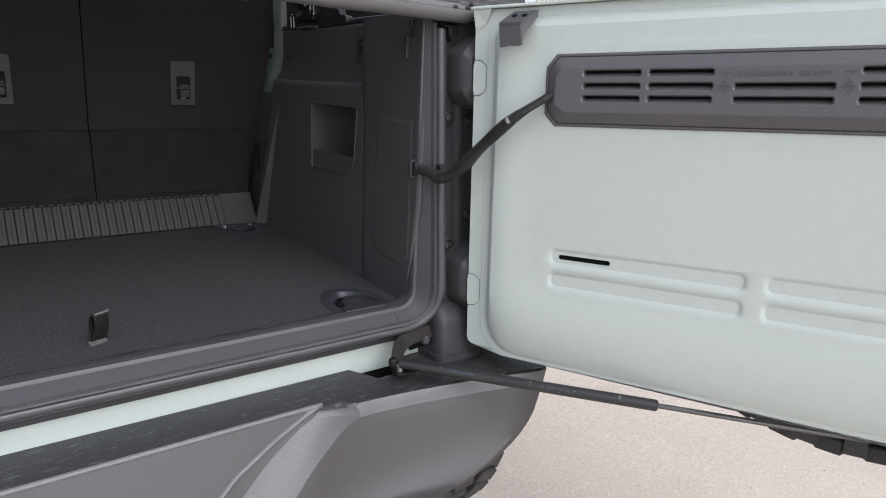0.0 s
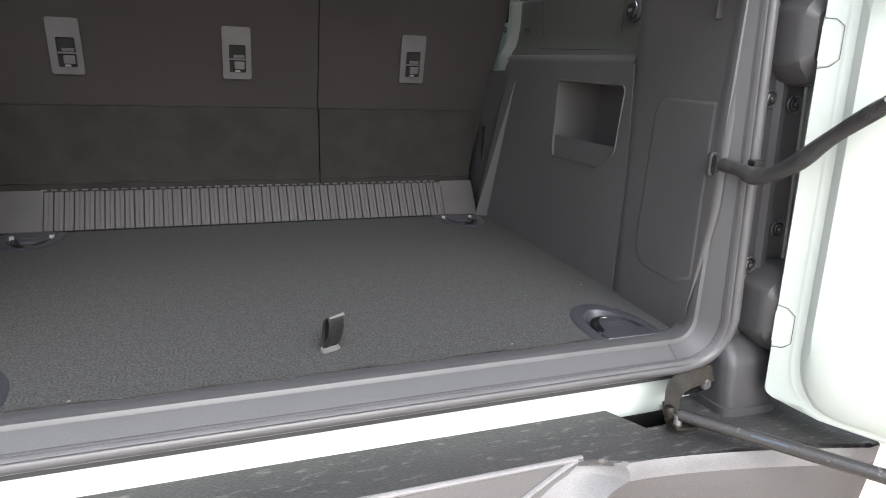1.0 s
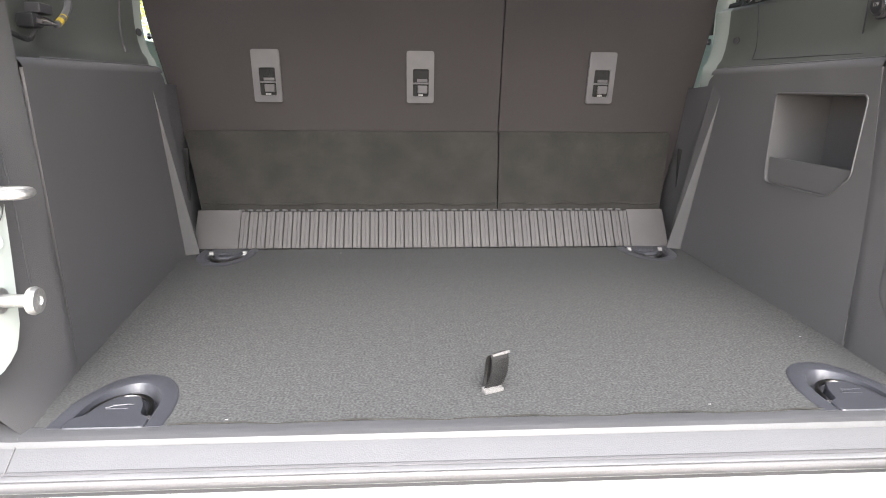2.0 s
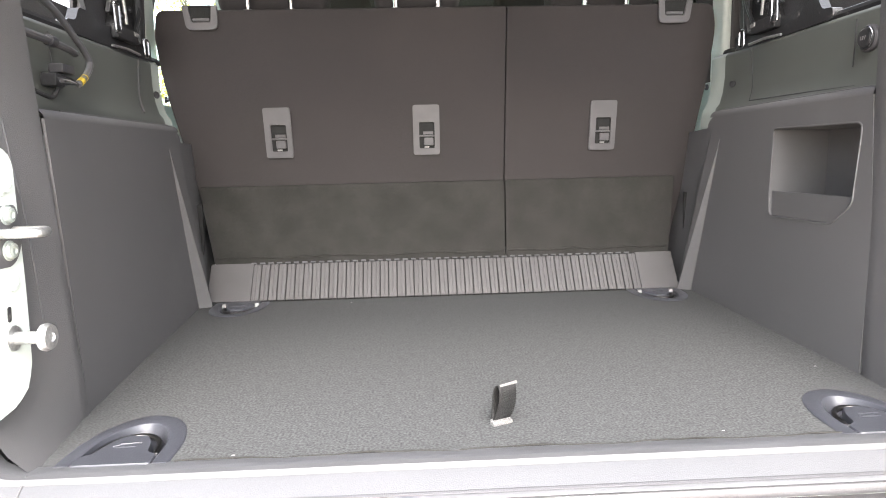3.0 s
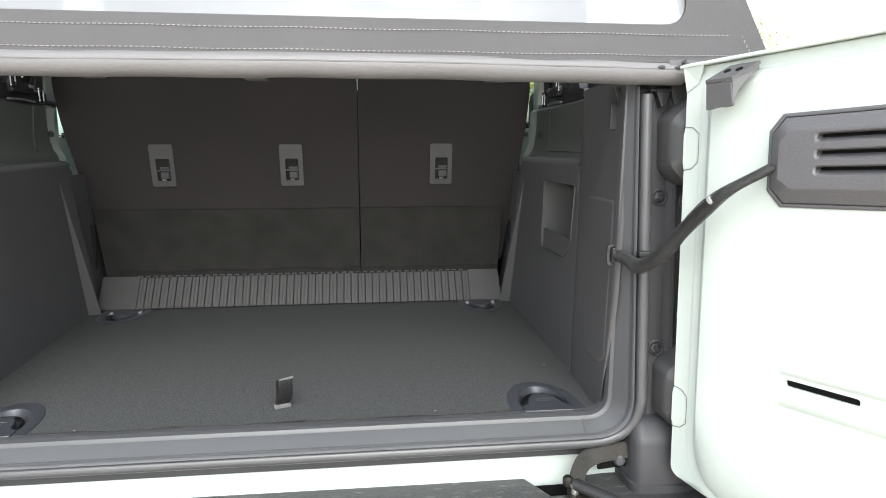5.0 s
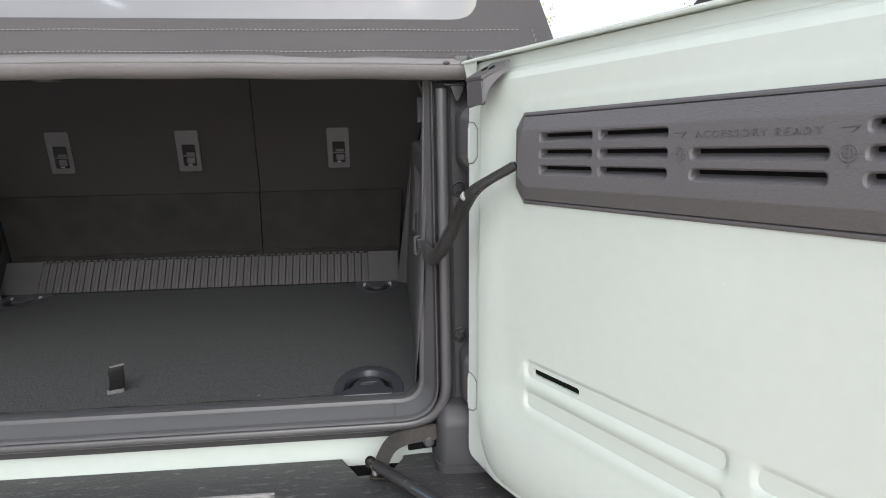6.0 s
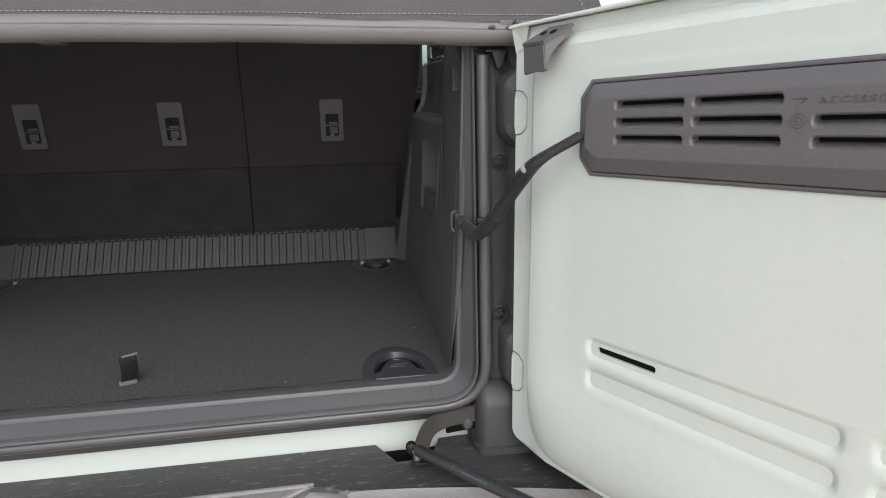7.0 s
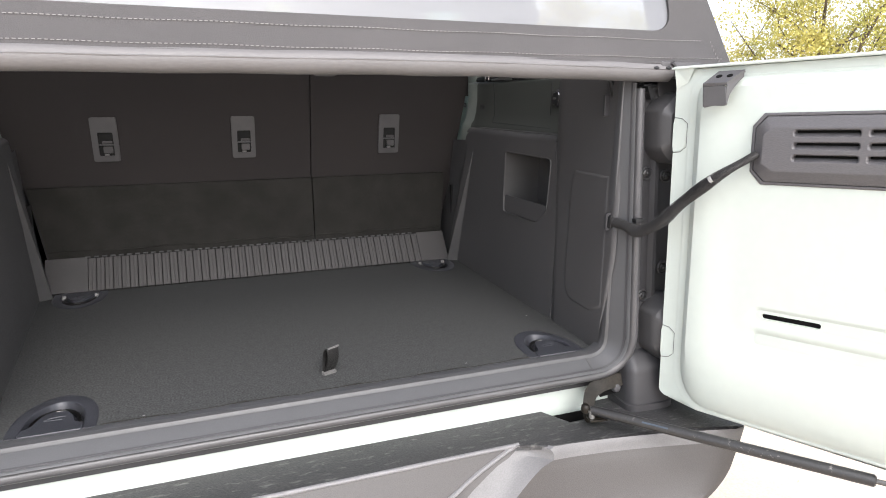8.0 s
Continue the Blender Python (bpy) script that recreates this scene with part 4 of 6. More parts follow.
# ---------------------------------------------------------------- cargo tie-downs
def tie_down(x, y, turn):
    t_ = thing("tie_down", "recessed blue grey tie-down with a steel loop", "tie-down", "cargo tie-downs", at=tie_place(x, y, turn))
    b2 = bmesh.new()
    o1, o2, o3, o4 = dee(0.066, 0.128), dee(0.063, 0.125), dee(0.049, 0.108), dee(0.0455, 0.1035)
    loft(b2, [[(p.x, p.y, 0.0005) for p in o1], [(p.x, p.y, 0.0022) for p in o2], [(p.x, p.y, 0.0028) for p in o3], [(p.x, p.y, 0.0012) for p in o4]], False, False)
    part("bezel", b2, TIE, t_, angle=40)
    b2 = bmesh.new()
    loft(b2, [[(p.x, p.y, 0.0012) for p in o4], [(p.x * 0.97, p.y * 0.975, -0.004) for p in o4], [(p.x * 0.93, p.y * 0.94, -0.016) for p in o4], [(p.x * 0.88, p.y * 0.90, -0.0185) for p in o4]], False, True)
    part("recess", b2, TIE, t_, "moulded well round the loop", angle=40)
    b2 = bmesh.new()
    tab = rounded([(-0.0475, -0.003), (-0.046, 0.018), (-0.033, 0.024), (-0.027, 0.048), (-0.014, 0.068), (0.014, 0.068), (0.027, 0.048), (0.033, 0.024), (0.046, 0.018), (0.0475, -0.003)], 0.007, 3)
    lo_ = [Vector((p.x * 1.04, p.y * 1.02, -0.018)) for p in tab]
    mid_ = [Vector((p.x, p.y, 0.0015)) for p in tab]
    top_ = [Vector((p.x * 0.96, 0.02 + (p.y - 0.02) * 0.95, 0.0036)) for p in tab]
    loft(b2, [lo_, mid_, top_], False, True)
    tb = part("centre_tab", b2, TIE, t_, angle=40)
    b2 = bmesh.new()
    for k in (0, 1):
        rbox(b2, -0.014 + 0.004 * k, 0.012 + 0.004 * k, 0.036 + 0.009 * k, 0.0385 + 0.009 * k, 0.0034, 0.0044, 0.0004, 1)
    tube(b2, [(-0.016, 0.0385, 0.0040), (-0.006, 0.0435, 0.0040), (0.012, 0.0465, 0.0040)], 0.0007, 5)
    part("raised_mark", b2, TIE, tb)
    b2 = bmesh.new()
    loop = [Vector((-0.0375, 0.022, -0.008))]
    for i in range(13):
        a = math.pi - math.pi * i / 12
        loop.append(Vector((0.0365 * math.cos(a), 0.036 + 0.043 * math.sin(a), -0.0035)))
    loop.append(Vector((0.0375, 0.022, -0.008)))
    tube(b2, loop, 0.0034, 10)
    part("loop", b2, ROD, t_, "steel loop folded flat")
    # rear ears hold the light from the opening in their paler grey
    for sx in (-1, 1):
        b2 = bmesh.new()
        up = 0.0045 if turn else 0.0005
        prism(b2, rounded([(0.020, -0.018), (0.030, -0.018), (0.0265, up), (0.020, up)], 0.001, 1), min(sx * 0.0345, sx * 0.0440), max(sx * 0.0345, sx * 0.0440), "x")
        part("loop_ear", b2, LIGHT_GREY if turn else BEZEL, t_, "ear that holds the loop, paler at the rear as if lit from the opening", smooth=False)
    return t_


for place in TIES:
    tie_down(*place)

# ---------------------------------------------------------------- pull strap of the floor
def along_pts(pts, z):
    """The depth of a line of points at a height."""
    return min(pts, key=lambda p: abs(p.z - z)).y


strap = thing("pull_strap", "short black webbing loop standing on the carpet", "pull strap")
TWIST = Matrix.Translation((-0.0005, 0.0795, FZ)) @ Matrix.Rotation(radians(24), 4, "Z")
loop = [(0.0015, 0.001), (0.0045, 0.008), (0.0078, 0.020), (0.0085, 0.034), (0.0075, 0.046), (0.0050, 0.0525), (0.0010, 0.0552), (-0.0035, 0.0535), (-0.0070, 0.047), (-0.0078, 0.036), (-0.0062, 0.022), (-0.0035, 0.010), (-0.0010, 0.001)]
loop = smooth_path([(0, p, q_ * 0.93) for p, q_ in loop], 3)
W0, NW = 0.0240, 6
bm = bmesh.new()
lines = []
for k in range(NW + 1):
    row = []
    for p in loop:
        f = p.z / 0.055
        row.append(bm.verts.new(TWIST @ Vector((-W0 / 2 + W0 * k / NW + 0.0062 * f + 0.002 * math.sin(f * 5), p.y - 0.010 * f + 0.003 * f * (k / NW - 0.5), p.z + 0.0022 * f * (k / NW - 0.5)))))
    lines.append(row)
for a, b in zip(lines, lines[1:]):
    for i in range(len(loop) - 1):
        bm.faces.new((a[i], a[i + 1], b[i + 1], b[i]))
sw = part("webbing", bm, WEB, strap, angle=80)
sw.modifiers.new("thick", "SOLIDIFY").thickness = 0.0018
# diagonal ribs of the weave on the side towards the sill, and the pale fold along the top
bm = bmesh.new()
for k in range(15):
    z0 = 0.004 + 0.0034 * k
    pts = []
    for i in range(5):
        z = z0 + 0.006 * i / 4 - 0.002
        if 0.003 < z < 0.046:
            f = z / 0.055
            yy = along_pts(loop[len(loop) // 2:], z)
            pts.append(TWIST @ Vector((-W0 / 2 + 0.001 + (W0 - 0.002) * i / 4 + 0.0062 * f + 0.002 * math.sin(f * 5), yy - 0.010 * f - 0.0012, z)))
    if len(pts) > 1:
        tube(bm, pts, 0.0006, 5)
tagged(part("weave_rib", bm, WEB, sw), kind="stuff")
bm = bmesh.new()
tube(bm, [TWIST @ Vector((-W0 / 2 + 0.0005 + (W0 - 0.001) * i / 4 + 0.0060, -0.0112, 0.0502 + 0.0022 * (i / 4 - 0.5))) for i in range(5)], 0.0020, 8)
part("pale_fold", bm, WEB_END, sw, "pale fold at the top of the loop")
for i in range(3):
    bm = bmesh.new()
    rbox(bm, -0.0132, 0.0132, -0.0098 + 0.0034 * i, -0.0068 + 0.0034 * i, 0.0, 0.0050 + 0.001 * i, 0.0012, m=TWIST)
    part("stitched_end", bm, WEB_END, strap, "grey stitched end of the webbing")

# a few lint specks on the carpet
for x, y in ((0.486, 0.233), (-0.242, 0.764), (-0.30, 0.02), (0.25, 0.03)):
    bm = bmesh.new()
    rbox(bm, x - 0.0018, x + 0.0018, y - 0.0007, y + 0.0007, FZ, FZ + 0.001, 0.0004, 1)
    solo("lint", bm, LIGHT_GREY, "tiny pale speck of lint on the carpet", "lint", "lint specks")

# ---------------------------------------------------------------- tailgate, swung open past a right angle
SWING = 23.4
_a = radians(SWING)
_ax = Vector((0.0073, 0.0593, 1)).normalized()
_dx = Vector((math.sin(_a), -math.cos(_a), 0))
_dx = (_dx - _ax * _dx.dot(_ax)).normalized()
_dy = _ax.cross(_dx)
GATE = Matrix.Translation((0.573, -0.0865, 1.1)) @ Matrix((_dx, _dy, _ax)).transposed().to_4x4() @ Matrix.Rotation(0.0158, 4, "Y") @ Matrix.Translation((0, 0.017, -1.1))
GL = 1.10  # length from the hinge side
gate = thing("tailgate", "pale green painted tailgate swung wide open, inner side showing", "tailgate", at=GATE)


def gloop(u0, u1, z0, z1, w, r, n=6):
    """A rounded rectangle on the tailgate, w metres proud of its flange."""
    # the raised rim fades out towards the top
    def up(z):
        k = min(max((z - 1.08) / 0.26, 0), 1)
        return w + (min(w, 0.0135) - w) * k * k * (3 - 2 * k)
    return [Vector((p.x, -up(p.y), p.y)) for p in rounded([(u0, z0), (u1, z0), (u1, z1), (u0, z1)], r, n)]


bm = bmesh.new()
lo_z, hi_z = 0.842, 1.432
loops = [
    gloop(0.008, GL, lo_z, hi_z, -0.075, [0.012, 0.035, 0.035, 0.035]), gloop(0.009, GL - 0.004, lo_z, hi_z, -0.004, [0.010, 0.03, 0.012, 0.012]),
    gloop(0.011, GL - 0.006, lo_z + 0.002, hi_z - 0.002, 0.0, [0.012, 0.03, 0.012, 0.012]),
    gloop(0.034, GL - 0.03, lo_z + 0.008, hi_z - 0.014, 0.0, [0.05, 0.05, 0.03, 0.03]),
    gloop(0.0375, GL - 0.04, lo_z + 0.0095, hi_z - 0.016, 0.0012, [0.055, 0.055, 0.03, 0.03]),
    gloop(0.0405, GL - 0.043, lo_z + 0.0105, hi_z - 0.017, 0.0014, [0.055, 0.055, 0.03, 0.03]),
    gloop(0.043, GL - 0.046, lo_z + 0.0115, hi_z - 0.018, 0.0010, [0.055, 0.055, 0.03, 0.03]),
    gloop(0.050, GL - 0.05, lo_z + 0.014, hi_z - 0.020, 0.0018, [0.06, 0.06, 0.035, 0.035]),
    gloop(0.055, GL - 0.06, lo_z + 0.020, hi_z - 0.025, 0.009, [0.06, 0.06, 0.04, 0.04]),
    gloop(0.063, GL - 0.07, lo_z + 0.036, hi_z - 0.034, 0.0165, [0.07, 0.07, 0.045, 0.045]),
    gloop(0.078, GL - 0.08, lo_z + 0.060, hi_z - 0.042, 0.0195, [0.07, 0.07, 0.05, 0.05]),
    gloop(0.095, GL - 0.10, lo_z + 0.084, hi_z - 0.047, 0.0190, [0.07, 0.07, 0.05, 0.05]),
    gloop(0.120, GL - 0.12, lo_z + 0.104, hi_z - 0.054, 0.0168, [0.055, 0.055, 0.04, 0.04]),
    gloop(0.138, GL - 0.14, lo_z + 0.116, hi_z - 0.062, 0.0155, [0.05, 0.05, 0.04, 0.04]),
]
# the lower edge drops away from the hinge corner, which is cut off slantwise
for lp, drop in zip(loops, (0.023, 0.023, 0.023, 0.021, 0.020, 0.020, 0.020, 0.019, 0.016, 0.009, 0.003)):
    foot_z = min(p.z for p in lp)
    for p in lp:
        p.z -= drop * min(max((p.x - 0.012) / 0.066, 0), 1) * min(max(1 - (p.z - foot_z) / 0.06, 0), 1)
FIELD = 0.0150
inner = rounded([(0.148, lo_z + 0.122), (GL - 0.150, lo_z + 0.122), (GL - 0.150, hi_z - 0.068), (0.148, hi_z - 0.068)], 0.045, 6)


def pill(u0, u1, z0, z1, r, n=5):
    return rounded([(u0, z0), (u1, z0), (u1, z1), (u0, z1)], r, n)


beads = [(0.172, 0.473, 1.016, 1.042), (0.172, 0.471, 0.976, 1.002), (0.498, 0.796, 1.016, 1.042), (0.498, 0.796, 0.976, 1.002)]
slot_o = pill(0.186, 0.273, 1.0252, 1.0335, 0.0038, 4)
rows_ = loft(bm, loops + [[Vector((p.x, -FIELD, p.y)) for p in inner]], True, False)
es = [bm.edges.get((rows_[-1][i], rows_[-1][(i + 1) % len(inner)])) for i in range(len(inner))]
bead_edges = []
for u0, u1, z0, z1 in beads:
    lps = [pill(u0 - 0.004, u1 + 0.004, z0 - 0.004, z1 + 0.004, 0.014), pill(u0, u1, z0, z1, 0.012), pill(u0 + 0.0035, u1 - 0.0035, z0 + 0.0035, z1 - 0.0035, 0.0095)]
    rr = [[bm.verts.new((p.x, -(FIELD + w), p.y)) for p in lp] for lp, w in zip(lps, (0.0, -0.0016, -0.0035))]
    for a, b in zip(rr, rr[1:]):
        for j in range(len(a)):
            bm.faces.new((a[j], a[(j + 1) % len(a)], b[(j + 1) % len(a)], b[j]))
    es += [bm.edges.get((rr[0][i], rr[0][(i + 1) % len(rr[0])])) for i in range(len(rr[0]))]
    if (u0, z1) == (0.172, 1.042):
        ie = [bm.edges.get((rr[-1][i], rr[-1][(i + 1) % len(rr[-1])])) for i in range(len(rr[-1]))]
        sv = [bm.verts.new((p.x, -(FIELD - 0.0035), p.y)) for p in slot_o]
        sb = [bm.verts.new((p.x, -0.0075, p.y)) for p in slot_o]
        for j in range(len(sv)):
            bm.faces.new((sv[j], sv[(j + 1) % len(sv)], sb[(j + 1) % len(sv)], sb[j]))
        ie += [bm.edges.get((sv[j], sv[(j + 1) % len(sv)])) for j in range(len(sv))]
        bmesh.ops.triangle_fill(bm, use_beauty=True, use_dissolve=False, edges=ie)
    else:
        bm.faces.new(rr[-1])
bmesh.ops.triangle_fill(bm, use_beauty=True, use_dissolve=False, edges=es)
part("inner_panel", bm, PAINT, gate, angle=24)
# the near-black box paints the shade seen in the drain slot
bm = bmesh.new()
rbox(bm, 0.180, 0.279, -0.0074, -0.004, 1.020, 1.039, 0.0)
part("slot_shadow_box", bm, HOLE, gate, "near-black box, the shade behind the drain slot")
# thin lip folded over the top edge
bm = bmesh.new()
rbox(bm, 0.008, GL, -0.009, 0.06, 1.4315, 1.4360, 0.0015)
part("top_lip", bm, PAINT, gate)
bm = bmesh.new()
tube(bm, [(0.006, -0.0090, 1.4325), (GL, -0.0090, 1.4325)], 0.0020, 6)
part("top_hem", bm, PAINT, gate)
# folded gusset at the hinge end of the lip
bm = bmesh.new()
vs = [bm.verts.new(p) for p in ((0.010, -0.009, 1.4335), (0.046, -0.009, 1.4335), (0.032, -0.0015, 1.408), (0.012, -0.0015, 1.398))]
bm.faces.new(vs)
part("corner_fold", bm, PAINT, gate, smooth=False)
# hinge leaves folded over the flange
for zc in (1.320, 0.944):
    bm = bmesh.new()
    prism(bm, rounded([(0.0105, zc - 0.029), (0.024, zc - 0.027), (0.033, zc - 0.019), (0.033, zc + 0.019), (0.024, zc + 0.027), (0.0105, zc + 0.029)], 0.003, 3), -0.0012, 0.0, "y", bev=0.0005)
    leaf = part("hinge_leaf", bm, PAINT, gate, angle=30)
    bm = bmesh.new()
    rbox(bm, 0.0095, 0.0135, -0.0018, 0.003, zc - 0.022, zc + 0.022, 0.0008)
    part("knuckle", bm, PAINT, leaf, angle=40)
    bm = bmesh.new()
    tube(bm, [(u, -0.0003, z) for u, z in ((0.011, zc - 0.0305), (0.0245, zc - 0.0285), (0.0347, zc - 0.0197), (0.0347, zc + 0.0197), (0.0245, zc + 0.0285), (0.011, zc + 0.0305))], 0.0006, 5)
    part("fold_line", bm, BEZEL, leaf, "thin grey fold line")
# outer skin
bm = bmesh.new()
loft(bm, [gloop(-0.012, GL + 0.02, 0.818, 1.43, -0.070, 0.05), gloop(-0.014, GL + 0.022, 0.815, 1.432, -0.080, 0.05), gloop(0.0, GL, 0.835, 1.42, -0.092, 0.05)], True, True)
part("outer_skin", bm, PAINT, gate, angle=50)
# small weld dimples on the field
bm = bmesh.new()
lathe(bm, [(0.0018, 0.0), (0.0015, 0.0003), (0.001, 0.0003), (0.0006, 0.0001)], 12, Matrix.Rotation(radians(90), 4, "X"))
weld = finish(bm, "weld_mark", PAINT)
for u, z in ((0.33, 1.14), (0.46, 1.19), (0.62, 1.22), (0.71, 1.16)):
    ob = new("weld_mark", weld)
    ob.parent, ob.location = gate, (u, -FIELD, z)

# stop bracket at the upper hinge corner
bm = bmesh.new()
prism(bm, rounded([(0.080, 1.364), (0.096, 1.367), (0.110, 1.366), (0.118, 1.367), (0.114, 1.398), (0.078, 1.398)], 0.002, 1), -0.046, -0.041, "y", bev=0.001)
bkp = [Vector(p) for p in ((0.078, -0.0465, 1.398), (0.116, -0.0465, 1.398), (0.130, -0.012, 1.419), (0.088, -0.012, 1.419))]
lo = [bm.verts.new(p) for p in bkp]
hi = [bm.verts.new(p + Vector((0, -0.001, 0.004))) for p in bkp]
bm.faces.new(lo[::-1])
bm.faces.new(hi)
for i in range(4):
    bm.faces.new((lo[i], lo[(i + 1) % 4], hi[(i + 1) % 4], hi[i]))
for u_f, u_b, z_f in ((0.117, 0.129, 1.367), (0.079, 0.089, 1.364)):
    curve = [(u_f + (u_b - u_f) * t, -0.044 + 0.031 * t, z_f + (1.412 - z_f) * t ** 0.55) for t in (0, 0.15, 0.3, 0.5, 0.75, 1)]
    vs = [bm.verts.new(p) for p in curve + [(u_b, -0.013, 1.419), (u_f - 0.002, -0.044, 1.399)]]
    bm.faces.new(vs)
bk = part("stop_bracket", bm, BEZEL, gate, "mid grey moulded stop bracket with two holes", smooth=False)
# two near-black discs paint the shade of the bracket's holes
for u in (0.096, 0.113):
    bm = bmesh.new()
    c = Vector((u, -0.029, 1.4133))
    lathe(bm, [(0.0048, 0.0), (0.0048, 0.0008), (0.003, 0.0009)], 14, Matrix.Translation(c) @ Matrix.Rotation(radians(33), 4, "X"))
    part("hole", bm, HOLE, bk, "near-black disc, the shade of a hole")

# vent panel with slots, lettering and sight marks
VB, VT = 1.2430, 1.3545
vent = thing("vent_panel", "dark grey plastic accessory panel with slots on the tailgate", "vent panel", at=GATE)
vu0, vu1 = 0.150, 0.828
slots = []
for u0, u1 in ((0.2155, 0.302), (0.3135, 0.402), (0.576, 0.6645), (0.676, 0.7625)):
    for z in (1.3232, 1.3045, 1.2860):
        slots.append((u0, u1, z))
for z in (1.3040, 1.2858):
    slots.append((0.4295, 0.5490, z))
bm = bmesh.new()
vo = [(vu0 + 0.018, VB), (vu1 - 0.018, VB), (vu1, VB + 0.020), (vu1, VT - 0.020), (vu1 - 0.0165, VT), (vu0 + 0.0165, VT), (vu0, VT - 0.020), (vu0, VB + 0.020)]
cu, cz = (vu0 + vu1) / 2, (VB + VT) / 2


def vring(du, dz, w):
    return [Vector((cu + (p[0] - cu) * (1 - du / (vu1 - cu)), -w, cz + (p[1] - cz) * (1 - dz / (VT - cz)))) for p in vo]


base_w = 0.0125
vl = [vring(0, 0, base_w), vring(0, 0, base_w + 0.004), vring(0.0022, 0.0022, base_w + 0.0055), vring(0.0048, 0.0043, base_w + 0.0054), vring(0.0051, 0.0046, base_w + 0.0030), vring(0.0060, 0.0054, base_w + 0.0030), vring(0.0066, 0.0060, base_w + 0.0075), vring(0.020, 0.021, base_w + 0.017), vring(0.0225, 0.0235, base_w + 0.0176)]
rows_ = loft(bm, vl, False, False)
FACE_W = base_w + 0.0176
es = [bm.edges.get((rows_[-1][i], rows_[-1][(i + 1) % 8])) for i in range(8)]
for u0, u1, z in slots:
    a = pill(u0 - 0.002, u1 + 0.002, z - 0.0062, z + 0.0062, 0.0055, 4)
    b = pill(u0, u1, z - 0.0047, z + 0.0047, 0.0042, 4)
    c = pill(u0 + 0.0012, u1 - 0.0012, z + 0.0008, z + 0.0042, 0.0015, 4)
    rr = [[bm.verts.new((p.x, -w, p.y)) for p in lp] for lp, w in ((a, FACE_W), (b, FACE_W - 0.0016), (c, FACE_W - 0.0115))]
    for p_, q_ in zip(rr, rr[1:]):
        for j in range(len(p_)):
            bm.faces.new((p_[j], p_[(j + 1) % len(p_)], q_[(j + 1) % len(p_)], q_[j]))
    es += [bm.edges.get((rr[0][i], rr[0][(i + 1) % len(rr[0])])) for i in range(len(rr[0]))]
bmesh.ops.triangle_fill(bm, use_beauty=True, use_dissolve=False, edges=es)
part("panel", bm, VENT, vent, angle=30)
# a near-black sheet paints the shade inside the slots
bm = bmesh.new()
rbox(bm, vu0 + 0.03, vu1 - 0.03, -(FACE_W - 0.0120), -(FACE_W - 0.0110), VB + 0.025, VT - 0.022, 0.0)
part("slot_backing", bm, HOLE, vent, "near-black sheet, the shade behind the slots")
for u, z in ((0.4175, 1.304), (0.5635, 1.304)):
    bm = bmesh.new()
    pts = [(u + 0.0062 * math.cos(a), -FACE_W - 0.0001, z + 0.0062 * math.sin(a)) for a in [2 * math.pi * i / 20 for i in range(20)]]
    tube(bm, pts, 0.0006, 5, closed=True)
    pts = [(u + 0.0034 * math.cos(a), -FACE_W - 0.0001, z + 0.0034 * math.sin(a)) for a in [2 * math.pi * i / 16 for i in range(16)]]
    tube(bm, pts, 0.0005, 5, closed=True)
    tube(bm, [(u - 0.010, -FACE_W - 0.0001, z), (u + 0.010, -FACE_W - 0.0001, z)], 0.0005, 5)
    tube(bm, [(u, -FACE_W - 0.0001, z - 0.0105), (u, -FACE_W - 0.0001, z + 0.0105)], 0.0005, 5)
    part("sight_mark", bm, VENT_MARK, vent, "moulded cross-hair mark")
    bm = bmesh.new()
    tube(bm, [(u - 0.006, -FACE_W - 0.0001, 1.3225), (u + 0.006, -FACE_W - 0.0001, 1.3225), (u + 0.001, -FACE_W - 0.0001, 1.3185)], 0.0006, 5)
    part("arrow_mark", bm, VENT_MARK, vent)
txt = bpy.data.curves.new("lettering", "FONT")
txt.body = "ACCESSORY READY"
txt.size, txt.extrude, txt.bevel_depth, txt.space_character = 0.0105, 0.0004, 0.00015, 1.35
txt.align_x, txt.align_y = "CENTER", "CENTER"
tmp = new("lettering_curve", txt)
dg = bpy.context.evaluated_depsgraph_get()
me = bpy.data.meshes.new_from_object(tmp.evaluated_get(dg))
bpy.data.objects.remove(tmp)
wid = max(v.co.x for v in me.vertices) - min(v.co.x for v in me.vertices)
me.transform(Matrix.Translation((0.489, -FACE_W - 0.0002, 1.3205)) @ Matrix.Rotation(radians(90), 4, "X") @ Matrix.Diagonal((0.112 / wid, 0.8, 1, 1)))
me.materials.clear()
me.materials.append(VENT_MARK)
lt = new("lettering", me)
lt.parent = vent
tagged(lt, "moulded lettering, its embossing shade put into a darker tone")


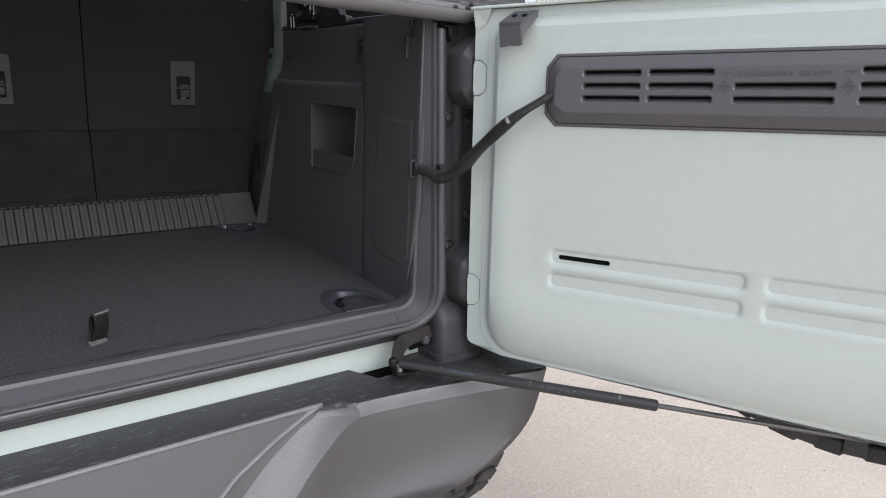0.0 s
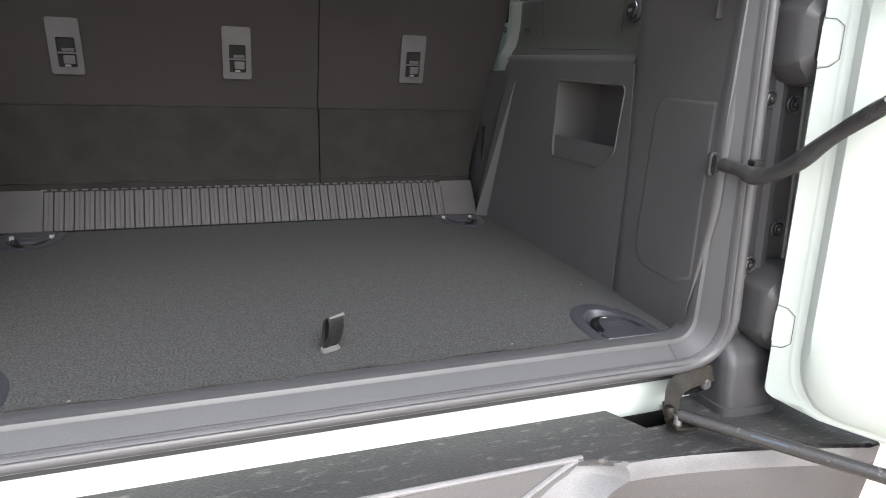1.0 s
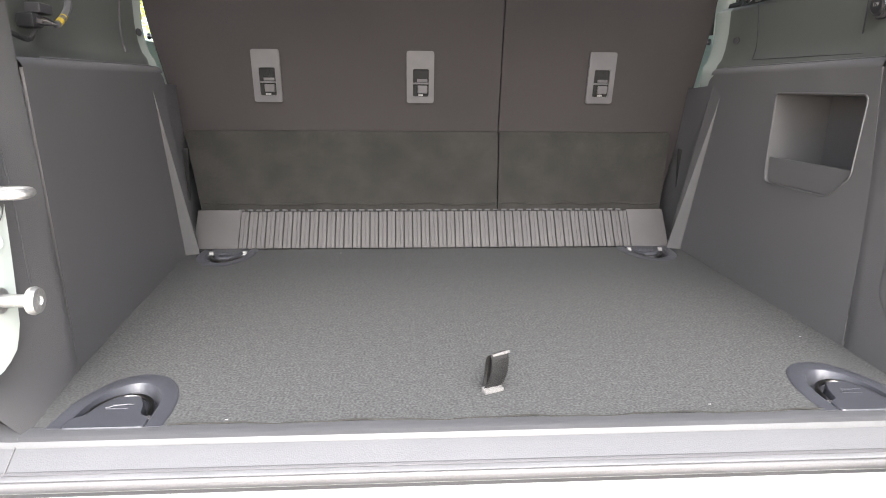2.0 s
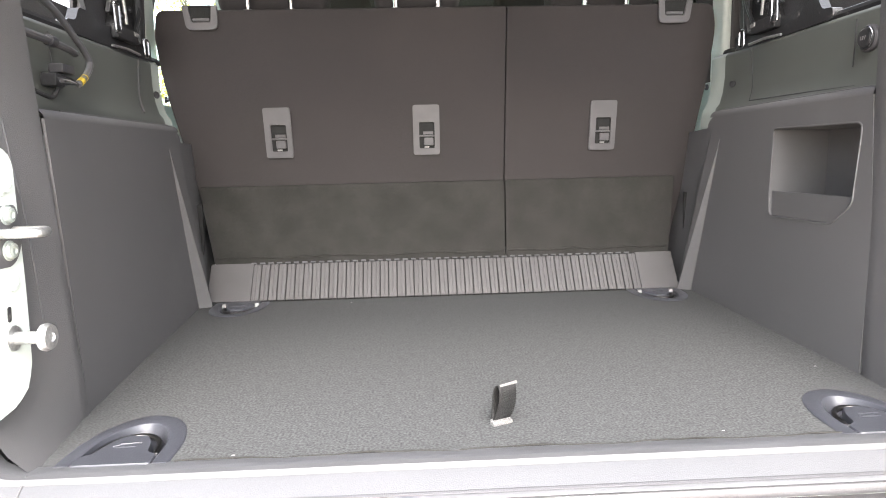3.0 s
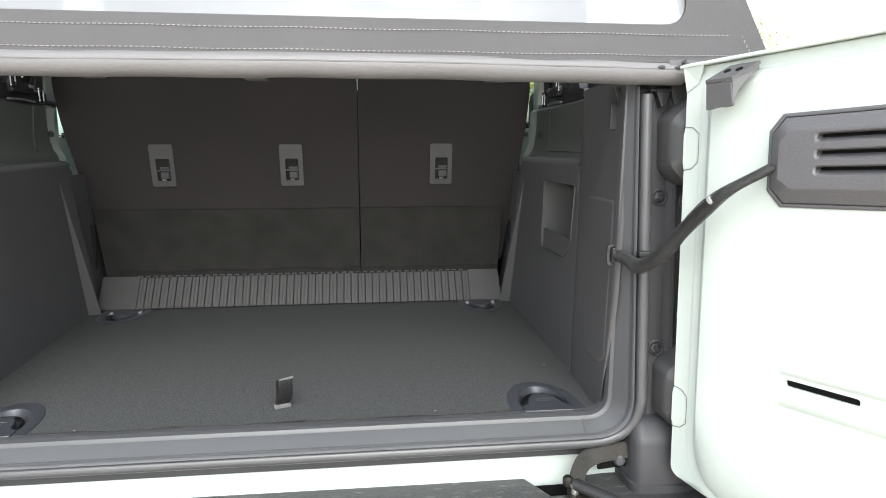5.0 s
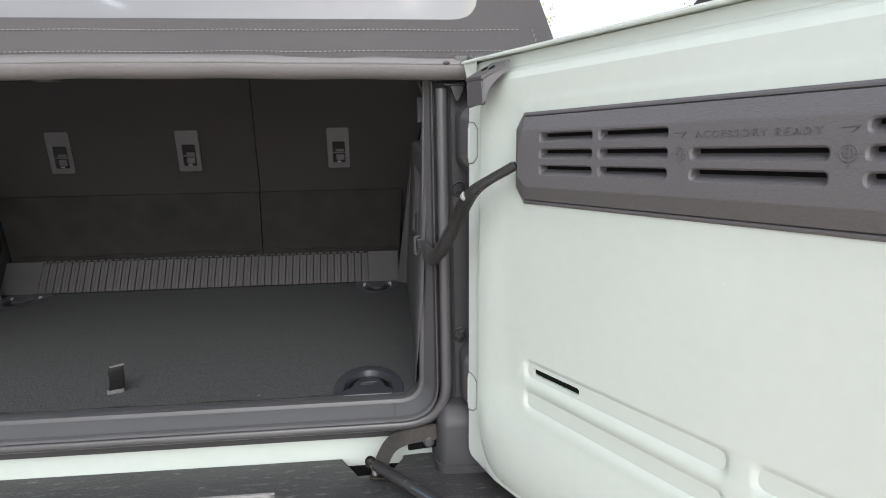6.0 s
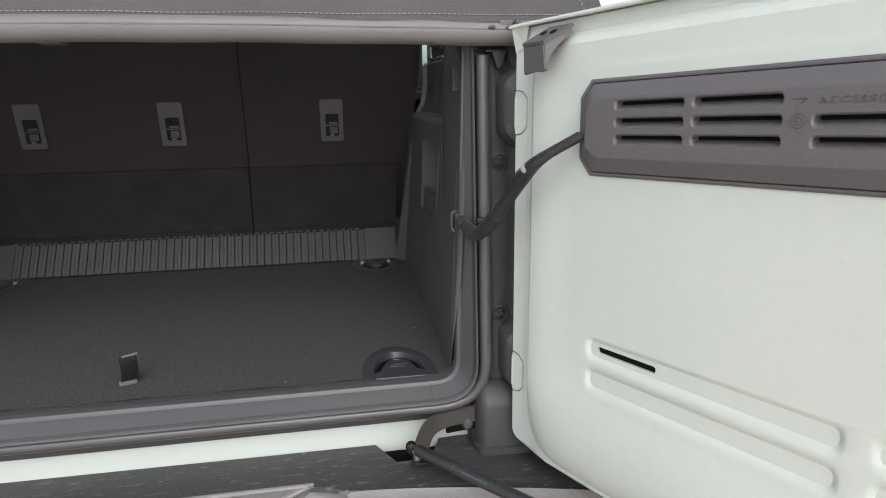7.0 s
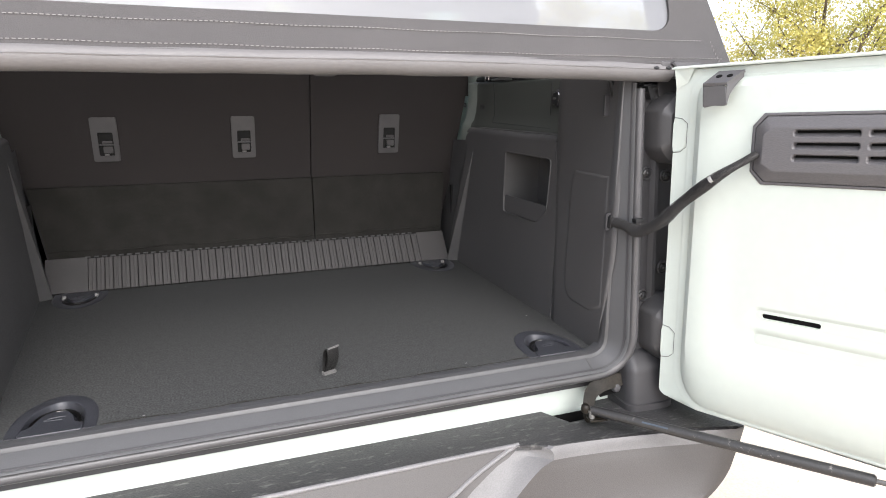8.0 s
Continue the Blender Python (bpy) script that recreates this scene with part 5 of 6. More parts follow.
# ---------------------------------------------------------------- wheels
def wheel(name, label, group, m, r=0.44, width=0.285, tread=True):
    w = thing(name, label, "wheel", group, at=m)
    b2 = bmesh.new()
    h = width / 2
    lathe(b2, [(0.225, -h * 0.80), (0.25, -h * 0.92), (r * 0.80, -h * 1.0), (r * 0.92, -h * 0.95), (r * 0.965, -h * 0.80), (r * 0.97, 0), (r * 0.965, h * 0.80), (r * 0.92, h * 0.95), (r * 0.80, h), (0.25, h * 0.92), (0.225, h * 0.80)], 64)
    ty = part("tyre", b2, TYRE, w, angle=50)
    if tread:
        b2 = bmesh.new()
        rn = random.Random(3)
        k = 40
        for i in range(k):
            a = 2 * math.pi * i / k
            for j, (x0, x1) in enumerate(((-1.0, -0.60), (-0.52, -0.10), (0.0, 0.44), (0.58, 1.0))):
                aa = a + (0.5 if j % 2 else 0) * 2 * math.pi / k
                mm = Matrix.Rotation(aa, 4, "Z") @ Matrix.Translation((r * 0.982, 0, 0)) @ Matrix.Rotation(0.25 * (-1) ** j, 4, "X")
                rbox(b2, -0.018, 0.009, -0.021 - 0.003 * (i % 2), 0.020, h * x0, h * x1, 0.003, 1, m=mm)
                if j in (0, 3):
                    mm2 = Matrix.Rotation(aa, 4, "Z") @ Matrix.Translation((r * 0.925, 0, 0))
                    s_ = -1 if j == 0 else 1
                    rbox(b2, -0.034, 0.026, -0.017, 0.014 + 0.005 * (i % 2), min(s_ * h * 0.94, s_ * h * 1.03), max(s_ * h * 0.94, s_ * h * 1.03), 0.0, m=mm2)
        tagged(part("tread", b2, TREAD, ty, "chunky off-road tread blocks", smooth=False), kind="stuff")
    b2 = bmesh.new()
    lathe(b2, [(0.20, -h * 0.6), (0.226, -h * 0.82), (0.226, h * 0.82), (0.205, h * 0.80), (0.19, h * 0.45), (0.06, h * 0.40), (0.055, h * 0.55), (0.02, h * 0.55)], 40)
    rim = part("rim", b2, BLACK, w)
    for i in range(5):
        a = 2 * math.pi * i / 5
        b2 = bmesh.new()
        rbox(b2, 0.05, 0.20, -0.022, 0.022, h * 0.38, h * 0.62, 0.006, m=Matrix.Rotation(a, 4, "Z"))
        part("spoke", b2, BLACK, rim)
    return w


wheel("road_wheel", "black off-road wheel with chunky tread standing on gravel", "wheels", pose(0.83, 0.612, 0.44, 0, 90, 0))
wheel("road_wheel", "black off-road wheel with chunky tread standing on gravel", "wheels", pose(-0.85, 0.612, 0.44, 0, -90, 0))
wheel("spare_wheel", "spare wheel with chunky tread carried on the tailgate", "wheels", GATE @ pose(0.642, 0.250, 1.185, -90, 0, 0))
bm = bmesh.new()
lathe(bm, [(0.13, 0.0), (0.13, 0.01), (0.08, 0.02), (0.07, 0.10)], 24, Matrix.Translation((0.642, 0.092, 1.185)) @ Matrix.Rotation(radians(-90), 4, "X"))
part("spare_carrier", bm, BLACK, gate, "black wheel carrier")

# ---------------------------------------------------------------- gas strut and its arm
strut = thing("gas_strut", "black gas strut holding the tailgate", "gas strut")
P0 = Vector((0.436, -0.090, 0.831))
P1 = GATE @ Vector((0.70, 0.080, 0.797))
d01 = (P1 - P0)
bm = bmesh.new()
tube(bm, [P0 + d01 * 0.012, P0 + d01 * 0.018, P0 + d01 * 0.560, P0 + d01 * 0.563], [0.006, 0.0090, 0.0094, 0.0075], 16)
part("cylinder", bm, SATIN_BLACK, strut)
bm = bmesh.new()
tube(bm, [P0 + d01 * 0.55, P1], 0.0042, 10)
part("rod", bm, ROD, strut, "steel piston rod")
bm = bmesh.new()
lathe(bm, [(0.005, -0.008), (0.0078, -0.005), (0.0085, 0.0), (0.0078, 0.005), (0.005, 0.008)], 14, Matrix.Translation(P0))
part("ball_joint", bm, RUST, strut)
bm = bmesh.new()
q = d01.normalized()
nf = (Vector((-0.35, -0.75, 0.45)) - q * q.dot(Vector((-0.35, -0.75, 0.45)))).normalized()
tube(bm, [P0 + d01 * 0.13 + nf * 0.0080, P0 + d01 * 0.185 + nf * 0.0080], 0.0018, 8)
part("blue_label", bm, material("faded_blue_print", (0.055, 0.075, 0.10), 0.5), strut, "faded blue print band")

arm = thing("strut_arm", "grimy cranked steel arm between body and strut", "bracket")


def on_arm(x, z, c):
    """The arm's web leans back towards the body as it rises."""
    return Vector((x, -0.042 - 0.95 * max(0, 0.856 - z) - 0.7 * c, z - 0.7 * c))


bm = bmesh.new()
web = rounded([(0.556, 0.866), (0.500, 0.862), (0.480, 0.857), (0.459, 0.847), (0.445, 0.829), (0.436, 0.812), (0.439, 0.807), (0.458, 0.807), (0.463, 0.820), (0.474, 0.837), (0.496, 0.844), (0.556, 0.849)], [0, 0.01, 0.01, 0.01, 0.01, 0.003, 0.002, 0.003, 0.008, 0.01, 0.01, 0], 3)
holed(bm, web, [], 0.006, on_arm)
part("arm_plate", bm, RUST, arm, angle=35)
bm = bmesh.new()
prism(bm, rounded([(0.433, -0.112), (0.470, -0.116), (0.476, -0.092), (0.440, -0.086)], 0.004, 2), 0.8125, 0.8165, "z", bev=0.001)
part("foot_plate", bm, RUST, arm)
bm = bmesh.new()
lathe(bm, [(0.0055, 0.0), (0.0055, 0.010), (0.0075, 0.011), (0.0075, 0.014), (0.0045, 0.015), (0.0045, 0.020)], 14, Matrix.Translation((0.4435, -0.1005, 0.8165)))
part("ball_stud", bm, ZINC, arm, "bright worn ball stud")
# a near-black plate paints the shade of a slot in the body
bm = bmesh.new()
prism(bm, rounded([(0.497, 0.822), (0.549, 0.827), (0.549, 0.848), (0.497, 0.838)], 0.004, 3), -0.0455, -0.0440, "y")
part("slot", bm, HOLE, arm, "near-black plate, the shade of a slot behind the arm")
bm = bmesh.new()
lathe(bm, [(0.0075, -0.004), (0.0090, -0.002), (0.0090, 0.006), (0.0065, 0.009), (0.004, 0.0095)], 16, Matrix.Translation((0.531, -0.046, 0.8385)) @ Matrix.Rotation(radians(90), 4, "X"))
part("bushing", bm, RUBBER, arm, "black rubber bushing")

# ---------------------------------------------------------------- wiring harness
har = thing("wiring_harness", "black braided wiring sleeve from pillar to tailgate", "wiring harness")
g = lambda u, w, z: GATE @ Vector((u, -w, z))
hp = smooth_path([tail(0.530, -0.016, 1.158), tail(0.533, -0.050, 1.156), tail(0.540, -0.082, 1.150), Vector((0.552, -0.112, 1.172)), Vector((0.566, -0.150, 1.213)), Vector((0.582, -0.2075, 1.262)), g(0.163, 0.026, 1.291)], 8)
bm = bmesh.new()
rr_ = [(0.0082 + 0.0026 * math.sin(math.pi * min(1, i / len(hp) * 1.15)) + 0.0008 * math.sin(i * 0.55)) * (1 - 0.35 * max(0, i / len(hp) - 0.75) / 0.25) for i in range(len(hp))]
tube(bm, hp, rr_, 14, flat=0.8)
slv = part("sleeve", bm, BRAID, har, angle=70)
# crossing strands of the braid
bm = bmesh.new()
fine_hp = []
for p, q_ in zip(hp, hp[1:]):
    fine_hp += [p.lerp(q_, j / 3) for j in range(3)]
for sgn in (1, -1):
    for k in range(14):
        strand = []
        for i, p in enumerate(fine_hp):
            d = (fine_hp[min(i + 1, len(fine_hp) - 1)] - fine_hp[max(i - 1, 0)]).normalized()
            e1 = d.cross(Vector((0, 1, 0.3))).normalized()
            e2 = d.cross(e1)
            a = sgn * i * 0.30 + 2 * math.pi * k / 14
            strand.append(p + (e1 * math.cos(a) + e2 * math.sin(a)) * (rr_[min(i // 3, len(rr_) - 1)] * 0.99))
        tube(bm, strand, 0.00032, 4)
tagged(part("braid_strand", bm, BRAID_STRAND, slv), kind="stuff")
bm = bmesh.new()
k = int(len(hp) * 0.78)
tube(bm, [hp[k] + Vector((-0.004, -0.005, 0.004)), hp[k].lerp(hp[k + 1], 0.5) + Vector((-0.004, -0.005, 0.004))], 0.0058, 10)
part("tag", bm, TAG, har, "small pale tape tag")
bm = bmesh.new()
c0 = tail(0.530, -0.004, 1.157)
o = rounded([(-0.014, -0.017), (0.016, -0.017), (0.016, 0.017), (-0.014, 0.017)], 0.007, 3)
holed(bm, o, [rounded([(-0.010, -0.013), (0.013, -0.013), (0.013, 0.013), (-0.010, 0.013)], 0.005, 3)], 0.006, lambda a, b, c: c0 + Vector((a, -0.012 + c, b)))
part("grommet_frame", bm, TRIM_DARK, har)
bm = bmesh.new()
rbox(bm, c0.x - 0.009, c0.x + 0.014, c0.y - 0.020, c0.y - 0.004, c0.z - 0.012, c0.z + 0.012, 0.002)
part("clip", bm, BLACK, har)
bm = bmesh.new()
rbox(bm, c0.x + 0.016, c0.x + 0.034, c0.y - 0.062, c0.y - 0.046, c0.z + 0.004, c0.z + 0.012, 0.002)
part("strap_clip", bm, BLACK, har)

# ---------------------------------------------------------------- rear bumper
bmp = thing("rear_bumper", "scuffed dark textured plastic rear bumper", "bumper", at=pose(0, 0.0195, -0.0125))
def along(table, z):
    """Straight-line look-up in rows of (z, value), z falling."""
    for (za, va), (zb, vb) in zip(table, table[1:]):
        if z >= zb:
            t = min(max((za - z) / (za - zb), 0), 1)
            return va + (vb - va) * t
    return table[-1][1]


# half the breadth of the middle field, of the slanting groove beside it, and of the skin as a whole, by height
FIELD_EDGE = [(0.811, 0.298), (0.800, 0.265), (0.780, 0.212), (0.750, 0.147), (0.70, 0.072), (0.66, 0.052), (0.40, 0.052)]
BLOCK_EDGE = [(0.811, 0.318), (0.800, 0.326), (0.790, 0.324), (0.782, 0.301), (0.772, 0.286), (0.761, 0.272), (0.73, 0.235), (0.692, 0.200), (0.66, 0.175), (0.62, 0.150), (0.40, 0.100)]
SKIN_END = [(0.811, 0.721), (0.785, 0.708), (0.77, 0.699), (0.74, 0.681), (0.718, 0.660), (0.70, 0.630), (0.684, 0.596), (0.67, 0.551), (0.66, 0.514), (0.652, 0.426), (0.645, 0.346), (0.60, 0.296), (0.40, 0.266)]
zrow = [0.8115, 0.808, 0.803, 0.797, 0.790, 0.782, 0.773, 0.763, 0.752, 0.74, 0.725, 0.71, 0.695, 0.68, 0.668, 0.66, 0.652, 0.646, 0.641, 0.634, 0.62, 0.58, 0.54, 0.50]
bm = bmesh.new()
mid = -0.008
grid = []
for z in zrow:
    d = 0.8115 - z
    fe, be, en = along(FIELD_EDGE, z), along(BLOCK_EDGE, z), along(SKIN_END, z)
    be = max(be, fe + 0.03)
    ym, yg, yb = -0.127 - 0.55 * d, -0.122 - 0.42 * d, -0.160 - 0.20 * d
    blend = min(1, d / 0.010)
    yt = yb
    yb = -0.157 + (yb + 0.157) * blend
    half = [(0.0, ym), (fe * 0.5, ym), (fe - 0.004, ym), (fe, ym + 0.002), (fe + 0.004, yg + 0.004 * blend), (fe + 0.004 + (be - fe) * 0.45, yg + 0.002 * blend), (be - 0.012, yg * 0.86 + yb * 0.14), (be + 0.008, yg * 0.45 + yb * 0.55), (be + 0.024, yb)]
    n_ = 12
    for i in range(1, n_ + 1):
        t = i / n_
        x = be + 0.024 + (en - 0.03 - be - 0.024) * t
        half.append((x, yb + (yt - yb) * t - 0.062 * t ** 1.5))
    half += [(en - 0.008, yt - 0.060), (en, yt - 0.048), (en + 0.001, yt - 0.02), (en, yt + 0.12), (en - 0.01, 0.10)]
    row = [(mid - x, y, z) for x, y in half[:0:-1]] + [(mid + x, y, z) for x, y in half]
    grid.append([bm.verts.new(p) for p in row])
H = (len(grid[0]) - 1) // 2
for i, (a, b) in enumerate(zip(grid, grid[1:])):
    for j in range(len(a) - 1):
        fc = bm.faces.new((a[j], a[j + 1], b[j + 1], b[j]))
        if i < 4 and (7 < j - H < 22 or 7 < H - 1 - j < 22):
            fc.material_index = 1  # chamfer along the top of the block, painted paler as if lit
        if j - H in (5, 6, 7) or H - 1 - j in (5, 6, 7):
            fc.material_index = 1  # chamfer of the corner block, its light put into the colour
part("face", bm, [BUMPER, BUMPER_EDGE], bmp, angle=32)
bm = bmesh.new()
edge_ = [(0.27, -0.1275), (0.285, -0.1285), (0.310, -0.140), (0.336, -0.153), (0.41, -0.159), (0.452, -0.163), (0.50, -0.168), (0.56, -0.177), (0.61, -0.189), (0.655, -0.2), (0.694, -0.2185), (0.708, -0.217), (0.714, -0.2), (0.714, 0.06)]
outl = [(-0.016 - x, y) for x, y in edge_[::-1]] + edge_ + [(0.6, -0.018), (0.548, -0.0335), (0.489, -0.0335), (0.488, -0.058), (0.474, -0.084), (0.458, -0.097), (0.412, -0.098), (0.388, -0.0335), (-0.6, -0.0335)]
prism(bm, outl, 0.803, 0.8118, "z", bev=0.0045)
part("step_top", bm, BUMPER_TOP, bmp, "scuffed flat top of the bumper", angle=32)
# the pale tubes paint a highlight along the worn edges
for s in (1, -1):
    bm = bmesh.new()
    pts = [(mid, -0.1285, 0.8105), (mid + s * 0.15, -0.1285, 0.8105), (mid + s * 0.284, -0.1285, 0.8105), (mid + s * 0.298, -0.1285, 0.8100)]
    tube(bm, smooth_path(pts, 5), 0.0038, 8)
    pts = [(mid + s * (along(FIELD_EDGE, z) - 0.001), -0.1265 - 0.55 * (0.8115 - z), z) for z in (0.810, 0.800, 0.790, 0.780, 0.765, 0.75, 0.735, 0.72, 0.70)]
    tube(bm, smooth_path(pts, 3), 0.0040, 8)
    part("raised_edge", bm, BUMPER_LINE, bmp, "worn raised edge with its highlight put into a lighter colour")
# near-black shroud added before the pale panel to paint the notch's shade
bm = bmesh.new()
rbox(bm, 0.380, 0.496, -0.0525, -0.0495, 0.755, 0.8055, 0.0)
rbox(bm, 0.380, 0.496, -0.104, -0.0495, 0.755, 0.760, 0.0)
rbox(bm, 0.378, 0.382, -0.104, -0.050, 0.755, 0.802, 0.0)
rbox(bm, 0.492, 0.496, -0.104, -0.050, 0.755, 0.802, 0.0)
part("notch_shade", bm, HOLE, bmp, "near-black shroud, the shade in the notch under the strut arm")

# ---------------------------------------------------------------- padded bar over the opening
bar = thing("header_bar", "padded light grey vinyl bar across the top of the opening", "header bar")
bm = bmesh.new()
bp_ = []
for i in range(61):
    t = i / 60
    x = -0.63 + 1.235 * t
    wob = 0.0006 * math.sin(x * 9) + 0.0003 * math.sin(x * 31)
    bp_.append(Vector((x, -0.040, 1.4295 + wob + 0.004 * (1 - ((x + 0.01) / 0.6) ** 2))))
tube(bm, bp_, [0.0178 + 0.0003 * math.sin(i * 0.7) for i in range(61)], 16)
part("padding", bm, VINYL, bar, angle=70)
bm = bmesh.new()
tube(bm, [p + Vector((0, -0.0168, 0.0035)) for p in bp_[2:]], 0.0014, 6)
part("seam", bm, VINYL, bar)
bm = bmesh.new()
rbox(bm, 0.604, 0.668, -0.056, 0.0, 1.418, 1.446, 0.006)
part("end_cap", bm, BEZEL, bar)
bm = bmesh.new()
rbox(bm, 0.578, 0.60, -0.055, -0.03, 1.425, 1.446, 0.004)
tube(bm, [(0.600, -0.058, 1.444), (0.607, -0.058, 1.438)], 0.004, 8)
part("clamp", bm, BEZEL, bar)
for x in (0.5665, 0.592):
    bm = bmesh.new()
    lathe(bm, [(0.0042, -0.003), (0.0042, 0.0012), (0.0025, 0.002)], 12, Matrix.Translation((x, -0.0575, 1.4345)) @ Matrix.Rotation(radians(90), 4, "X") @ Matrix.Diagonal((1.3, 0.7, 1, 1)))
    part("rivet", bm, BLACK, bar, "dark oval rivet")
bm = bmesh.new()
rbox(bm, -0.018, 0.012, -0.035, -0.005, 1.4145, 1.4205, 0.002)
part("latch_tab", bm, BEZEL, bar)

# ---------------------------------------------------------------- soft top
top = thing("canvas_roof", "dark canvas soft top with a clear rear window", "soft top")


def canvas(x, z):
    """The tail of the soft top: leans forwards as it rises."""
    return Vector((x, -0.052 + 0.45 * (z - 1.442) if z < 1.50 else -0.0259 + 0.30 * (z - 1.50), z))


def side_x(z, s):
    return (0.738 - 0.30 * (z - 1.44)) if s > 0 else (-0.758 + 0.30 * (z - 1.44))


bm = bmesh.new()
outer = [(side_x(1.442, -1), 1.442), (side_x(1.442, 1), 1.442), (side_x(1.90, 1), 1.90), (side_x(1.90, -1), 1.90)]
win = rounded([(-0.60, 1.502), (0.622, 1.499), (0.60, 1.86), (-0.58, 1.86)], 0.045, 6)
holed(bm, outer, [win], 0.004, lambda a, b, c: canvas(a, b) + Vector((0, c, 0)))
bmesh.ops.bisect_plane(bm, geom=bm.verts[:] + bm.edges[:] + bm.faces[:], plane_co=(0, 0, 1.50), plane_no=(0, 0, 1))
part("rear_canvas", bm, CANVAS, top, smooth=False)
bm = bmesh.new()
rbig = rounded([(-0.607, 1.495), (0.629, 1.492), (0.607, 1.867), (-0.587, 1.867)], 0.045, 6)
vs = [bm.verts.new(canvas(p.x, max(p.y, 1.5)) + Vector((0, 0.006 if p.y > 1.5 else 0.004, 0 if p.y > 1.5 else p.y - 1.5))) for p in rbig]
bm.faces.new(vs)
wn_ = part("window", bm, WINDOW, top, "clear vinyl rear window reflecting the sky")
wn_.visible_shadow = False
for z, x0, x1 in ((1.4835, -0.70, 0.70), (1.4525, -0.72, 0.72)):
    bm = bmesh.new()
    n_ = 210
    for i in range(n_):
        a = x0 + (x1 - x0) * i / n_
        p, q = canvas(a, z + 0.0006 * math.sin(a * 30)) + Vector((0, -0.0016, 0)), canvas(a + (x1 - x0) / n_ * 0.62, z) + Vector((0, -0.0016, 0))
        rbox(bm, p.x, q.x, p.y - 0.0005, p.y + 0.0007, p.z - 0.0005, p.z + 0.0005, 0.0)
    tagged(part("stitching", bm, THREAD, top, "row of pale stitches"), kind="stuff")
bm = bmesh.new()
n_ = 60
for i in range(n_):
    z = 1.446 + 0.40 * i / n_
    for s in (1, -1):
        p = canvas(side_x(z, s) - s * 0.028, z) + Vector((0, -0.0016, 0))
        rbox(bm, p.x - 0.0005, p.x + 0.0005, p.y - 0.0005, p.y + 0.0005, p.z, p.z + 0.0042, 0.0)
tagged(part("side_stitching", bm, THREAD, top, "upright rows of pale stitches"), kind="stuff")
# lower hem of the canvas
bm = bmesh.new()
tube(bm, [canvas(x, 1.442) + Vector((0, 0.002, 0.0012 * math.sin(x * 23))) for x in [-0.75 + 1.48 * i / 50 for i in range(51)]], 0.0035, 8)
part("hem", bm, CANVAS, top)
# roof, sides of the soft top with open quarter windows
bm = bmesh.new()
rbox(bm, -0.625, 0.605, 0.10, 2.35, 1.875, 1.90, 0.01)
part("roof", bm, CANVAS, top)
for s, nm in ((1, "side_canvas"), (-1, "side_canvas")):
    bm = bmesh.new()
    xs = 0.70 if s > 0 else -0.72
    out = [(-0.02, 1.46), (0.10, 1.88), (0.99, 1.88), (0.93, 1.46)]
    ho = rounded([(0.12, 1.50), (0.19, 1.83), (0.90, 1.83), (0.87, 1.50)], 0.03, 4)
    holed(bm, out, [ho], 0.004, lambda a, b, c: Vector((xs - s * 0.22 * (b - 1.46) + c, a, b)))
    part(nm, bm, CANVAS, top, smooth=False)


